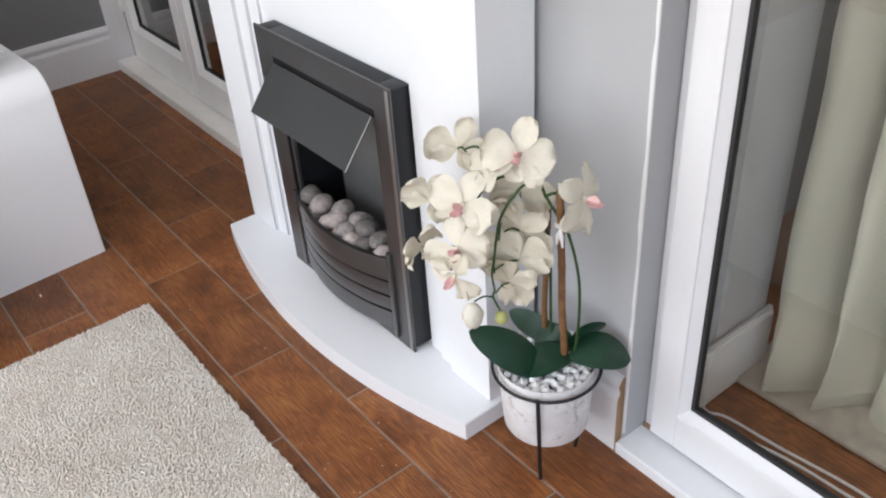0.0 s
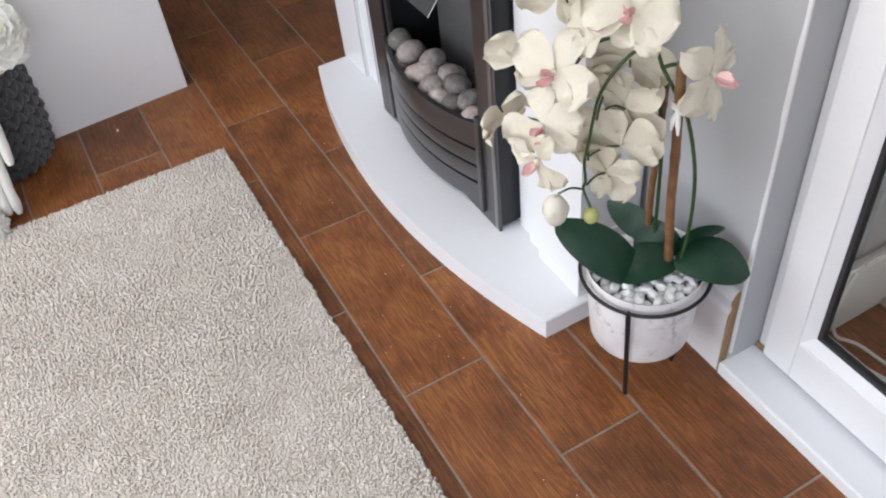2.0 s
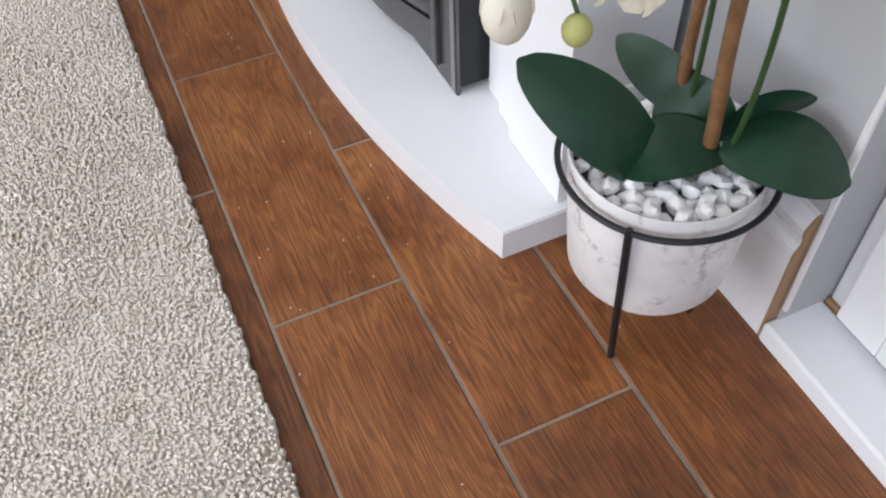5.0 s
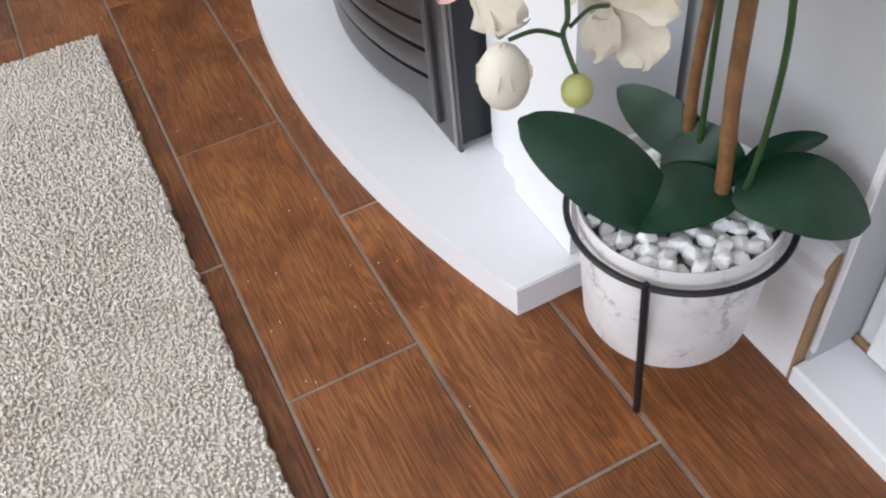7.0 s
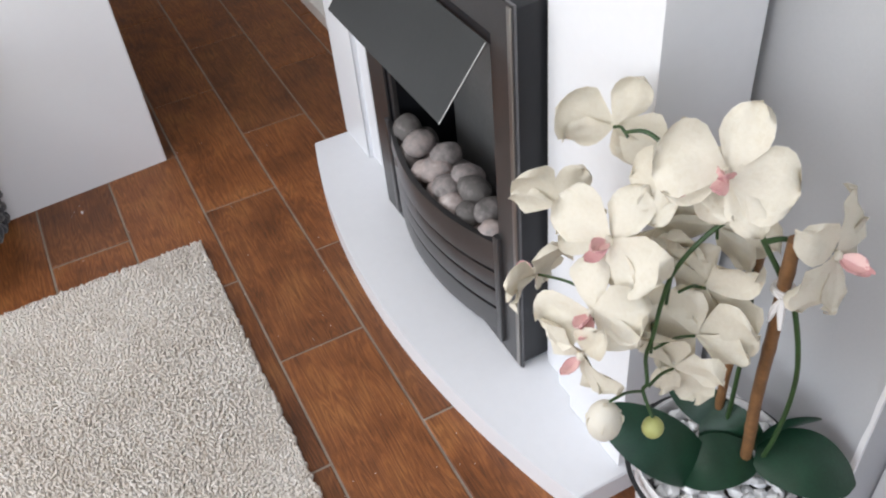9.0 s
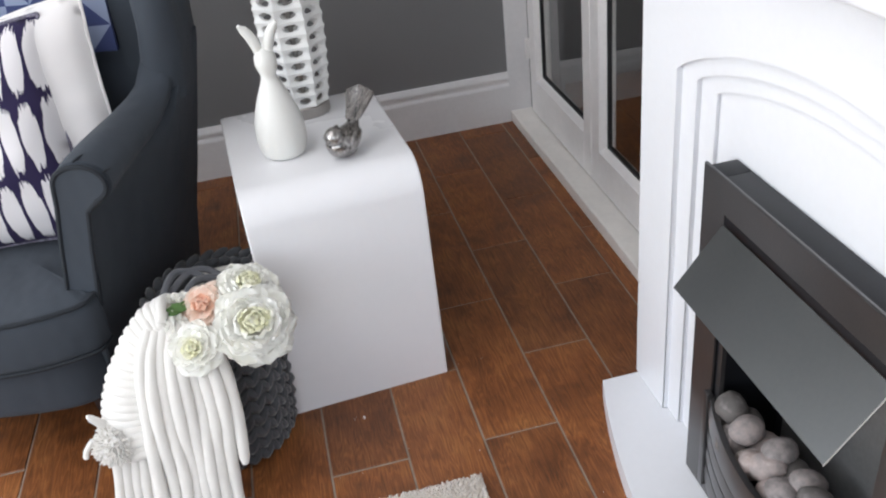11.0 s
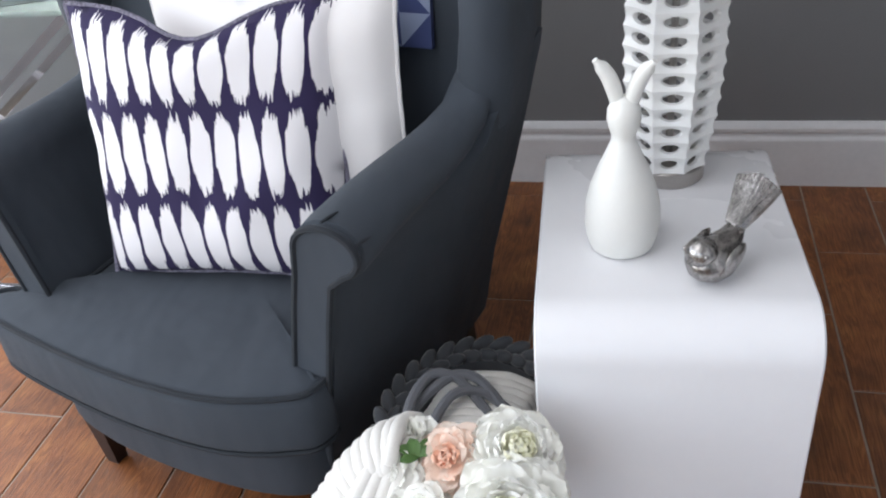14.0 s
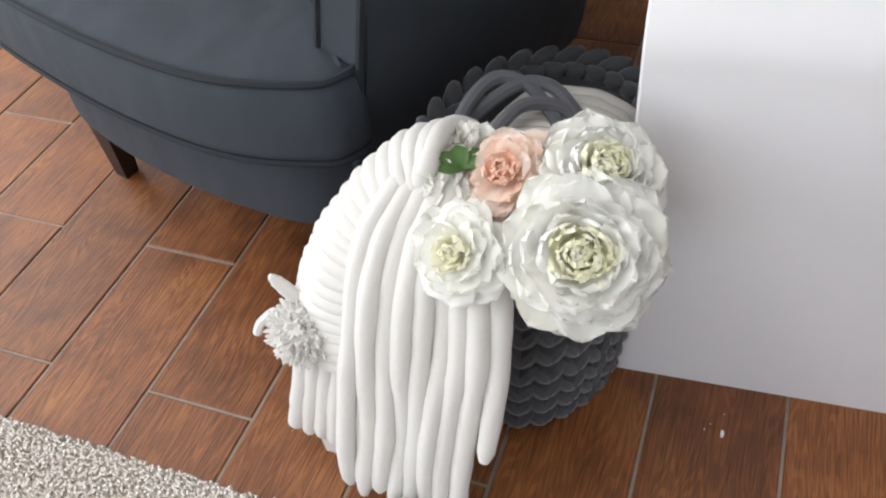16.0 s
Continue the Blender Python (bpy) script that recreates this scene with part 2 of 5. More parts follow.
M_WALL_LIGHT = plain("light_grey_emulsion", (0.43, 0.435, 0.45), 0.8, vary=0.04, big=2.5, fine=220, bump=0.25)
M_CEIL = plain("ceiling_white", (0.8, 0.8, 0.8), 0.9, vary=0.02)
M_MDF = plain("raw_mdf_edge", (0.32, 0.2, 0.11), 0.9, vary=0.2, fine=200, bump=0.4)
M_GLASS = glass_material("window_glass")
M_STEEL = plain("brushed_black_nickel", (0.165, 0.163, 0.166), 0.34, 0.9, vary=0.1, big=8, fine=260, bump=0.05)
M_STEELDARK = plain("dark_satin_metal", (0.105, 0.108, 0.108), 0.34, 0.75, vary=0.06, bump=0.03)
M_BLACK = plain("black_powder_coat", (0.008, 0.009, 0.012), 0.5, vary=0.15, bump=0.1)
M_TABLE = plain("white_high_gloss", (0.8, 0.8, 0.82), 0.28, vary=0.015, big=2, fine=40, bump=0.02)
# mid-grey plate with uneven tone
M_REFLECT = plain("satin_grey_reflector", (0.2, 0.2, 0.2), 0.42, 0.6, vary=0.2, bump=0.05)
M_LAMP = plain("white_ceramic_glaze", (0.8, 0.8, 0.79), 0.3, vary=0.02, bump=0.03)
M_BUNNY = plain("matt_white_ceramic", (0.76, 0.76, 0.73), 0.42, vary=0.02, bump=0.05)
M_SHADE = plain("white_linen_shade", (0.78, 0.78, 0.78), 0.9, vary=0.03, fine=500, bump=0.3)
M_SILVER = plain("antique_silver", (0.36, 0.345, 0.335), 0.2, 1.0, vary=0.6, big=110, fine=330, bump=0.35, depth=0.0015)
M_NICKEL = plain("brushed_nickel", (0.42, 0.4, 0.38), 0.35, 1.0, vary=0.08, bump=0.05)
M_CHAIR = fabric_material("charcoal_wool_cloth", (0.036, 0.045, 0.0585), weave=1100, sheen=0.03)
_cn, _cl = M_CHAIR.node_tree.nodes, M_CHAIR.node_tree.links
_fold = _cn.new("ShaderNodeBump")
_fold.inputs["Strength"].default_value, _fold.inputs["Distance"].default_value = 0.55, 0.02
_cl.new(noise_tex(_cn, _cl, coords(_cn, _cl, (9.0, 9.0, 5.0), True), 1.0, 2), _fold.inputs["Height"])
_cl.new(_fold.outputs["Normal"], [x for x in _cn if x.bl_idname == "ShaderNodeBump" and x != _fold][0].inputs["Normal"])
M_PIPING = fabric_material("charcoal_piping", (0.012, 0.016, 0.022), sheen=0.02)
M_LEG = plain("dark_stained_leg", (0.02, 0.013, 0.012), 0.4, vary=0.2)
M_BASKET = fabric_material("grey_felt_cord", (0.052, 0.056, 0.064), weave=400, sheen=0.4)
M_HANDLE = fabric_material("mid_grey_cord", (0.12, 0.125, 0.14), weave=500)
M_PLUSH = fabric_material("white_plush", (0.82, 0.8, 0.76), weave=260, sheen=0.5, vary=0.06)
translucent(M_PLUSH, 0.12, (0.8, 0.78, 0.75))
M_COTTON = fabric_material("white_cotton", (0.74, 0.72, 0.72), weave=800, vary=0.03)
M_LINEN = fabric_material("cream_curtain_cloth", (0.42, 0.40, 0.33), weave=500, vary=0.05)
M_CARPET2 = plain("beige_carpet", (0.45, 0.4, 0.34), 0.95, vary=0.25, big=30, fine=260, bump=0.9, depth=0.004)
M_PINK = island_material("pink_petal", [(0.2, (0.66, 0.3, 0.33)), (0.8, (0.84, 0.6, 0.57))], 0.6)
M_ORCHID = island_material("cream_petal", [(0.2, (0.74, 0.68, 0.56)), (0.55, (0.85, 0.81, 0.71)), (0.85, (0.9, 0.875, 0.8))], 0.6, 0.3, 240)
translucent(M_ORCHID, 0.3, (0.92, 0.88, 0.78))
M_PEONY = island_material("ivory_petal", [(0.15, (0.97, 0.97, 0.87)), (0.4, (0.978, 0.975, 0.92)), (0.8, (0.985, 0.982, 0.95))], 0.6, 0.1, 200)
translucent(M_PEONY, 0.3, (0.985, 0.98, 0.95))
M_PEONY_CORE = island_material("yellow_green_petal", [(0.2, (0.96, 0.95, 0.66)), (0.8, (0.98, 0.97, 0.88))], 0.6)
translucent(M_PEONY_CORE, 0.25, (0.985, 0.98, 0.86))
M_PEACH = island_material("peach_petal", [(0.15, (0.93, 0.55, 0.4)), (0.35, (0.95, 0.77, 0.66)), (0.8, (0.96, 0.88, 0.8))], 0.6)
translucent(M_PEACH, 0.35, (0.98, 0.84, 0.74))
M_PEACH_CORE = island_material("orange_petal", [(0.2, (0.92, 0.5, 0.34)), (0.8, (0.95, 0.78, 0.66))], 0.6)
translucent(M_PEACH_CORE, 0.2, (0.98, 0.76, 0.62))
M_LEAF = plain("waxy_green_leaf", (0.009, 0.043, 0.022), 0.4, vary=0.35, big=30, fine=300, bump=0.25)
M_LEAF2 = plain("soft_green_leaf", (0.075, 0.15, 0.04), 0.5, vary=0.3, big=30)
M_STEM = plain("green_stem", (0.03, 0.07, 0.02), 0.5, vary=0.3, big=30)
M_BAMBOO = plain("bamboo_cane", (0.2, 0.1, 0.042), 0.5, vary=0.4, big=40, bump=0.3)
M_MARBLE = marble_material()
M_STONE = island_material("tumbled_pebble", [(0.3, (0.12, 0.11, 0.105)), (0.45, (0.27, 0.24, 0.235)), (0.58, (0.4, 0.33, 0.31)), (0.75, (0.62, 0.57, 0.55))], 0.7, 0.6, 60, by_object=True)
M_CHIP = plain("white_marble_chip", (0.86, 0.86, 0.87), 0.35, vary=0.05, bump=0.1)
M_SOIL = plain("filler", (0.2, 0.19, 0.18), 0.9)
M_PILE = island_material("shag_pile", [(0.22, (0.76, 0.68, 0.595)), (0.42, (0.92, 0.85, 0.775)), (0.78, (0.98, 0.935, 0.88))], 0.95, 0, 9)
translucent(M_PILE, 0.15, (0.97, 0.91, 0.84))
M_CHROME = plain("chrome", (0.7, 0.7, 0.72), 0.08, 1.0, vary=0.03, bump=0)
M_IKAT = ikat_material()
M_TRI = triangle_material()
M_TASSEL = plain("navy_white_trim", (0.16, 0.15, 0.2), 0.9, vary=0.9, big=160, fine=300)


# ---- mesh helpers ----
def part(name, bm, mat, parent=None, label="", smooth=True, kind=""):
    me = bpy.data.meshes.new(name)
    bmesh.ops.recalc_face_normals(bm, faces=bm.faces)
    bm.to_mesh(me)
    bm.free()
    me.materials.append(mat)
    if smooth:
        for p in me.polygons:
            p.use_smooth = True
        me.set_sharp_from_angle(angle=radians(100 if "petal" in name else 38))
    ob = new(name, me)
    ob.parent = parent
    return tagged(ob, label, kind=kind)


def thing(name, at=(0, 0, 0), rz=0.0, label="", category="", group=""):
    ob = new(name)
    ob.empty_display_size = 0.05
    ob.matrix_basis = pose(*at, 0, 0, rz)
    return tagged(ob, label, category, group)


def box(bm, x0, y0, z0, x1, y1, z1, bevel=0.0, seg=2):
    vs = [bm.verts.new((x, y, z)) for x in (x0, x1) for y in (y0, y1) for z in (z0, z1)]
    fs = [(0, 1, 3, 2), (4, 6, 7, 5), (0, 4, 5, 1), (2, 3, 7, 6), (0, 2, 6, 4), (1, 5, 7, 3)]
    faces = [bm.faces.new([vs[i] for i in f]) for f in fs]
    if bevel:
        edges = list({e for f in faces for e in f.edges})
        bmesh.ops.bevel(bm, geom=edges, offset=bevel, segments=seg, affect="EDGES", profile=0.5)
    return vs


def boxes(*dims, bevel=0.0, seg=2):
    bm = bmesh.new()
    for d in dims:
        box(bm, *d, bevel=bevel, seg=seg)
    return bm


def prism(bm, outline, axis, a, b):
    """An outline of 2D points, pushed along an axis from a to b."""
    def at(p, d):
        return {"x": (d, p[0], p[1]), "y": (p[0], d, p[1]), "z": (p[0], p[1], d)}[axis]
    va = [bm.verts.new(at(p, a)) for p in outline]
    vb = [bm.verts.new(at(p, b)) for p in outline]
    bm.faces.new(va)
    bm.faces.new(vb[::-1])
    k = len(outline)
    for i in range(k):
        bm.faces.new((va[i], vb[i], vb[(i + 1) % k], va[(i + 1) % k]))


def grid_skin(bm, rows, closed=False, caps=False):
    """A skin over rows of points; closed joins each row's end to its start."""
    vs = [[bm.verts.new(p) for p in r] for r in rows]
    k = len(rows[0])
    for a, b in zip(vs, vs[1:]):
        for i in range(k if closed else k - 1):
            j = (i + 1) % k
            bm.faces.new((a[i], a[j], b[j], b[i]))
    if caps and closed:
        bm.faces.new(vs[0][::-1])
        bm.faces.new(vs[-1])
    return vs


def lathe(bm, profile, n=32, centre=(0, 0), squash=1.0):
    rows = [[(centre[0] + r * math.cos(2 * math.pi * i / n), centre[1] + squash * r * math.sin(2 * math.pi * i / n), z) for i in range(n)] for r, z in profile]
    return grid_skin(bm, rows, True, True)


def tube(bm, pts, radius, n=8, caps=True):
    pts = [Vector(p) for p in pts]
    rad = radius if isinstance(radius, (list, tuple)) else [radius] * len(pts)
    rows = []
    side = None
    for i, p in enumerate(pts):
        d = (pts[min(i + 1, len(pts) - 1)] - pts[max(i - 1, 0)]).normalized()
        if side is None:
            side = d.orthogonal().normalized()
        side = (side - d * side.dot(d)).normalized()
        up = d.cross(side)
        rows.append([p + rad[i] * (math.cos(2 * math.pi * k / n) * side + math.sin(2 * math.pi * k / n) * up) for k in range(n)])
    grid_skin(bm, rows, True, caps)


def spline(pts, per=6):
    pts = [Vector(p) for p in pts]
    out = []
    for i in range(len(pts) - 1):
        p0, p1, p2, p3 = pts[max(i - 1, 0)], pts[i], pts[i + 1], pts[min(i + 2, len(pts) - 1)]
        for k in range(per):
            t = k / per
            out.append(0.5 * (2 * p1 + (p2 - p0) * t + (2 * p0 - 5 * p1 + 4 * p2 - p3) * t * t + (3 * p1 - p0 - 3 * p2 + p3) * t ** 3))
    return out + [pts[-1]]


def blob(bm, centre, radii, turn=None, n=12, m=8, rough=0.0, seed=0):
    turn = turn or Matrix.Identity(3)
    rows = []
    for j in range(m + 1):
        ph = -math.pi / 2 + math.pi * (0.001 + 0.998 * j / m)
        row = []
        for i in range(n):
            th = 2 * math.pi * i / n
            d = Vector((math.cos(ph) * math.cos(th), math.cos(ph) * math.sin(th), math.sin(ph)))
            k = 1 + rough * noise.noise(d * 1.6 + Vector((seed * 3.1, seed, 0)))
            row.append(Vector(centre) + turn @ Vector((d.x * radii[0] * k, d.y * radii[1] * k, d.z * radii[2] * k)))
        rows.append(row)
    grid_skin(bm, rows, True, True)


# ---- shell ----
WALL_X, WALL_Y = -2.655, 0.537
TW, TL = 0.174, 0.5197


def setting(name, bm, mat, parent=None, smooth=False):
    return part(name, bm, mat, parent, smooth=smooth, kind="structure")


floor = setting("floor", boxes((-2.9, -3.1, -0.1, 2.7, 0.62, -0.0028)), M_GROUT)
setting("ceiling", boxes((-2.9, -3.1, 2.56, 2.7, 0.8, 2.7)), M_CEIL)
setting("wall_west", boxes((-2.9, -3.1, 0, WALL_X, 0.8, 2.56)), M_WALL_DARK)
setting("wall_north", boxes((-1.31, WALL_Y, 0, 0.312, 0.8, 2.56), (-2.755, 0.6, 2.101, -1.31, 0.8, 2.56), (0.312, WALL_Y, 2.1, 2.7, 0.8, 2.56), (2.4, WALL_Y, 0, 2.7, 0.8, 2.1)), M_WALL_LIGHT)
setting("wall_south", boxes((-2.755, -3.1, 0, 2.7, -2.95, 0.45), (-2.755, -3.1, 2.25, 2.7, -2.95, 2.56)), M_WALL_LIGHT)
setting("wall_east", boxes((2.55, -2.95, 0, 2.7, WALL_Y, 0.45), (2.55, -2.95, 2.25, 2.7, WALL_Y, 2.56)), M_WALL_LIGHT)
for nm, dims in (("window_1", [(x, -3.05, 0.45, x + 0.06, -2.99, 2.25) for x in (-2.75, -1.4, -0.05, 1.3, 2.49)]), ("window_2", [(2.6, y, 0.45, 2.66, y + 0.06, 2.25) for y in (-2.95, -1.8, -0.65, 0.47)])):
    setting(nm, boxes(*dims, bevel=0.004), M_UPVC)

# skirting
SK = [(0, 0), (0.018, 0), (0.018, 0.115), (0.0165, 0.12), (0.012, 0.126), (0.0115, 0.132), (0.015, 0.138), (0.0155, 0.146), (0.011, 0.153), (0.006, 0.159), (0, 0.161)]
bm = bmesh.new()
k = 0.2 / 0.161
prism(bm, [(WALL_X + d, z * k) for d, z in SK], "y", 0.5635, -2.95)
west = setting("baseboard_west", bm, M_SKIRT)
bm = bmesh.new()
k = 0.205 / 0.161
prism(bm, [(WALL_Y - d, z * k) for d, z in SK], "x", 0.055, 0.3035)
base_n = setting("baseboard_north", bm, M_SKIRT)
bm = bmesh.new()
prism(bm, [(WALL_Y - 0.0005 - max(0, d - 0.0006), z * k * 0.997) for d, z in SK], "x", 0.3037, 0.3065)
part("cut_edge", bm, M_MDF, base_n, "raw brown cut end", smooth=False)
setting("baseboard_north_west", boxes((-1.31, 0.519, 0, -1.06, WALL_Y, 0.16), bevel=0.002), M_SKIRT)
rng = random.Random(4)
bm = bmesh.new()
pts = []
for i in range(60):
    z = 0.05 + i * 0.035
    w = rng.uniform(0.0, 0.004)
    pts.append((0.3125 - 0.0015 - w, z))
prism(bm, pts + [(0.3155, 0.05 + 59 * 0.035), (0.3155, 0.05)], "y", WALL_Y - 0.003, WALL_Y + 0.001)
setting("trim_chipped_plaster", bm, M_SKIRT)

# doorstep boards
setting("door_sill_west", boxes((-2.648, 0.5655, -0.002, -1.312, 0.652, 0.041), bevel=0.004), M_SILL)
setting("door_sill_east", boxes((0.3075, 0.5165, -0.002, 2.4, 0.60, 0.03), bevel=0.004), M_WHITE)
setting("trim_raw_joint", boxes((0.3135, 0.601, 0.02, 0.345, 0.606, 0.037), bevel=0.001), M_MDF)


def glazed_leaf(door, x0, x1, y, z0, z1, stile, mat, rail=None):
    """One UPVC leaf: frame, sloping bead, gasket and pane."""
    rail = rail or stile
    d = 0.06
    bm = boxes((x0, y, z0, x0 + stile, y + d, z1), (x1 - stile, y, z0, x1, y + d, z1), (x0 + stile, y, z0, x1 - stile, y + d, z0 + rail), (x0 + stile, y, z1 - stile, x1 - stile, y + d, z1), bevel=0.003)
    leaf = part("leaf", bm, mat, door, smooth=False)
    gx0, gx1, gz0, gz1 = x0 + stile, x1 - stile, z0 + rail, z1 - stile
    bm = bmesh.new()
    b = 0.018
    for ring in (((gx0, gz0), (gx1, gz0), (gx1 - b, gz0 + b), (gx0 + b, gz0 + b)), ((gx1, gz0), (gx1, gz1), (gx1 - b, gz1 - b), (gx1 - b, gz0 + b)),
                 ((gx1, gz1), (gx0, gz1), (gx0 + b, gz1 - b), (gx1 - b, gz1 - b)), ((gx0, gz1), (gx0, gz0), (gx0 + b, gz0 + b), (gx0 + b, gz1 - b))):
        f = [bm.verts.new((p[0], y + (0.004 if i < 2 else 0.022), p[1])) for i, p in enumerate(ring)]
        g = [bm.verts.new((p[0], y + 0.034, p[1])) for p in ring]
        bm.faces.new(f)
        bm.faces.new(g[::-1])
        for i in range(4):
            bm.faces.new((f[i], g[i], g[(i + 1) % 4], f[(i + 1) % 4]))
    part("bead", bm, M_UPVC if mat is M_UPVC else mat, leaf, smooth=False)
    e = 0.008
    gx0, gx1, gz0, gz1 = gx0 + b, gx1 - b, gz0 + b, gz1 - b
    bm = boxes((gx0, y + 0.02, gz0, gx0 + e, y + 0.036, gz1), (gx1 - e, y + 0.02, gz0, gx1, y + 0.036, gz1), (gx0 + e, y + 0.02, gz0, gx1 - e, y + 0.036, gz0 + e), (gx0 + e, y + 0.02, gz1 - e, gx1 - e, y + 0.036, gz1))
    part("gasket", bm, M_SEAL, leaf, smooth=False)
    pane = part("pane", boxes((gx0 + e, y + 0.026, gz0 + e, gx1 - e, y + 0.03, gz1 - e)), M_GLASS, leaf, smooth=False)
    pane.visible_shadow = False
    return leaf


door_1 = tagged(new("door_1"), kind="structure")
bm = boxes((-2.645, 0.6525, 0, -2.61, 0.73, 2.1), (-1.362, 0.6525, 0, -1.31, 0.73, 2.1), (-2.61, 0.6525, 2.05, -1.362, 0.73, 2.1), (-2.61, 0.658, 0.0, -1.362, 0.73, 0.044), bevel=0.003)
part("frame", bm, M_UPVC_OLD, door_1, smooth=False)
glazed_leaf(door_1, -2.606, -1.986, 0.642, 0.046, 2.046, 0.066, M_UPVC_OLD, 0.138)
glazed_leaf(door_1, -1.982, -1.366, 0.642, 0.046, 2.046, 0.066, M_UPVC_OLD, 0.125)
for z in (0.29, 1.75):
    bm = bmesh.new()
    tube(bm, [(-2.614, 0.635, z - 0.04), (-2.614, 0.635, z - 0.038), (-2.614, 0.635, z + 0.038), (-2.614, 0.635, z + 0.04)], [0.006, 0.009, 0.009, 0.006], 10)
    box(bm, -2.626, 0.638, z - 0.035, -2.602, 0.6515, z + 0.035, 0.002)
    part("hinge", bm, M_UPVC_OLD, door_1)
setting("trim_west_corner", boxes((-2.6649, 0.5642, 0.0, -2.6485, 0.6520, 2.1), bevel=0.001), M_SKIRT)

door_2 = tagged(new("door_2"), kind="structure")
bm = boxes((0.3135, 0.606, 0.0, 0.338, 0.70, 2.1), (2.3, 0.606, 0, 2.4, 0.70, 2.1), (0.338, 0.606, 2.04, 2.3, 0.7, 2.1), (0.338, 0.608, 0, 2.3, 0.7, 0.036), bevel=0.004)
part("frame", bm, M_UPVC, door_2, smooth=False)
glazed_leaf(door_2, 0.34, 1.32, 0.588, 0.04, 2.03, 0.062, M_UPVC, 0.09)
glazed_leaf(door_2, 1.33, 2.29, 0.588, 0.04, 2.03, 0.062, M_UPVC, 0.09)

# the room beyond
setting("floor_inner_room", boxes((-3.2, 0.62, -0.1, 3.2, 3.4, -0.004)), M_TILE)
# dark wall colour stands in for the dimness and reflections in the glass
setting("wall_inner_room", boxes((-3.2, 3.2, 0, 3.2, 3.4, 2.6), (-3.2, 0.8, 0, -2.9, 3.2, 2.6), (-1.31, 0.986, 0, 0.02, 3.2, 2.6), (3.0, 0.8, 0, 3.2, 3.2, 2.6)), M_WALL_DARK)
setting("ceiling_inner_room", boxes((-3.2, 0.8, 2.6, 3.2, 3.4, 2.7)), M_CEIL)
# ---- fire surround ----
surround = thing("fire_surround", (-0.499, WALL_Y, 0), 0, "white gloss painted fire surround with a stepped arch over the fire", "fireplace")
CX = -0.499


def arch(half, spring, rise, n=28):
    r = (half * half + rise * rise) / (2 * rise)
    a = math.asin(half / r)
    return [(r * math.sin(t), spring + rise - r + r * math.cos(t)) for t in np.linspace(-a, a, n)]


steps = ((0.413, 0.837, 0.108, -0.150, -0.138), (0.362, 0.831, 0.082, -0.138, -0.128), (0.312, 0.822, 0.062, -0.128, -0.120))
for half, spring, rise, ya, yb in steps:
    bm = bmesh.new()
    inner = arch(half, spring, rise)
    outline = [(-0.551, 0.05), (-0.551, 1.062), (0.551, 1.062), (0.551, 0.05), (half, 0.05)] + inner[::-1] + [(-half, 0.05)]
    prism(bm, outline, "y", ya, yb)
    bmesh.ops.bevel(bm, geom=[e for e in bm.edges if len(e.link_faces) == 2 and all(abs(v.co.y - ya) < 1e-6 and abs(v.co.x) < half + 0.01 and v.co.z < 1.0 for v in e.verts)], offset=0.0025, segments=2, affect="EDGES")
    part("arch_step", bm, M_WHITE, surround)
bm = bmesh.new()
prism(bm, [(-0.551, 0.05), (-0.551, 1.062), (0.551, 1.062), (0.551, 0.05), (0.245, 0.05), (0.245, 0.70), (-0.192, 0.70), (-0.192, 0.05)], "y", -0.120, -0.014)
part("back_panel", bm, M_WHITE, surround, smooth=False)
bm = boxes((-0.575, -0.172, 1.062, 0.575, 0, 1.074), (-0.59, -0.19, 1.074, 0.59, 0, 1.09), bevel=0.004)
part("bed_mould", bm, M_WHITE, surround)
part("mantel_shelf", boxes((-0.62, -0.222, 1.09, 0.62, 0, 1.135), bevel=0.007, seg=3), M_WHITE, surround)

hearth = thing("hearth", (-0.4885, WALL_Y, 0), 0, "white painted bow-fronted hearth slab", "fireplace")
bm = bmesh.new()
fr = [(0.5565 * s, -0.236 - 0.088 * (1 - s * s)) for s in np.linspace(-1, 1, 41)]
outline = [(-0.5565, 0.0), *fr, (0.5565, 0.0)]
prism(bm, outline, "z", 0.0, 0.049)
bmesh.ops.bevel(bm, geom=[e for e in bm.edges if all(v.co.z > 0.048 for v in e.verts)], offset=0.002, segments=2, affect="EDGES")
part("slab", bm, M_WHITE, hearth)

# ---- electric fire ----
fire = thing("electric_fire", (-0.472, 0.417, 0.049), 0, "brushed black nickel electric fire with raised hood and pebble bed", "fire")
H, WH = 0.687, 0.278
for cd in ((-WH + 0.006, -0.05, 0.012, -0.225, -0.001, H - 0.004), (0.225, -0.05, 0.012, WH - 0.001, -0.001, H - 0.004), (-0.225, -0.05, 0.60, 0.225, -0.001, H - 0.004)):
    part("casing", boxes(cd, bevel=0.002), M_BLACK, fire, "black painted steel casing")
bm = bmesh.new()
T = 0.066


def trim(outer, inner):
    y0, y1, y2 = -0.056, -0.050, -0.046
    fo = [bm.verts.new((x, y0, z)) for x, z in outer]
    fi = [bm.verts.new((x, y0 + 0.004, z)) for x, z in inner]
    bo = [bm.verts.new((x, y1, z)) for x, z in outer]
    bi = [bm.verts.new((x, y1 + 0.002, z)) for x, z in inner]
    for a, b in ((fo, fi), (fi, bi), (bi, bo), (bo, fo)):
        for i in range(4):
            j = (i + 1) % 4
            bm.faces.new((a[i], a[j], b[j], b[i]))


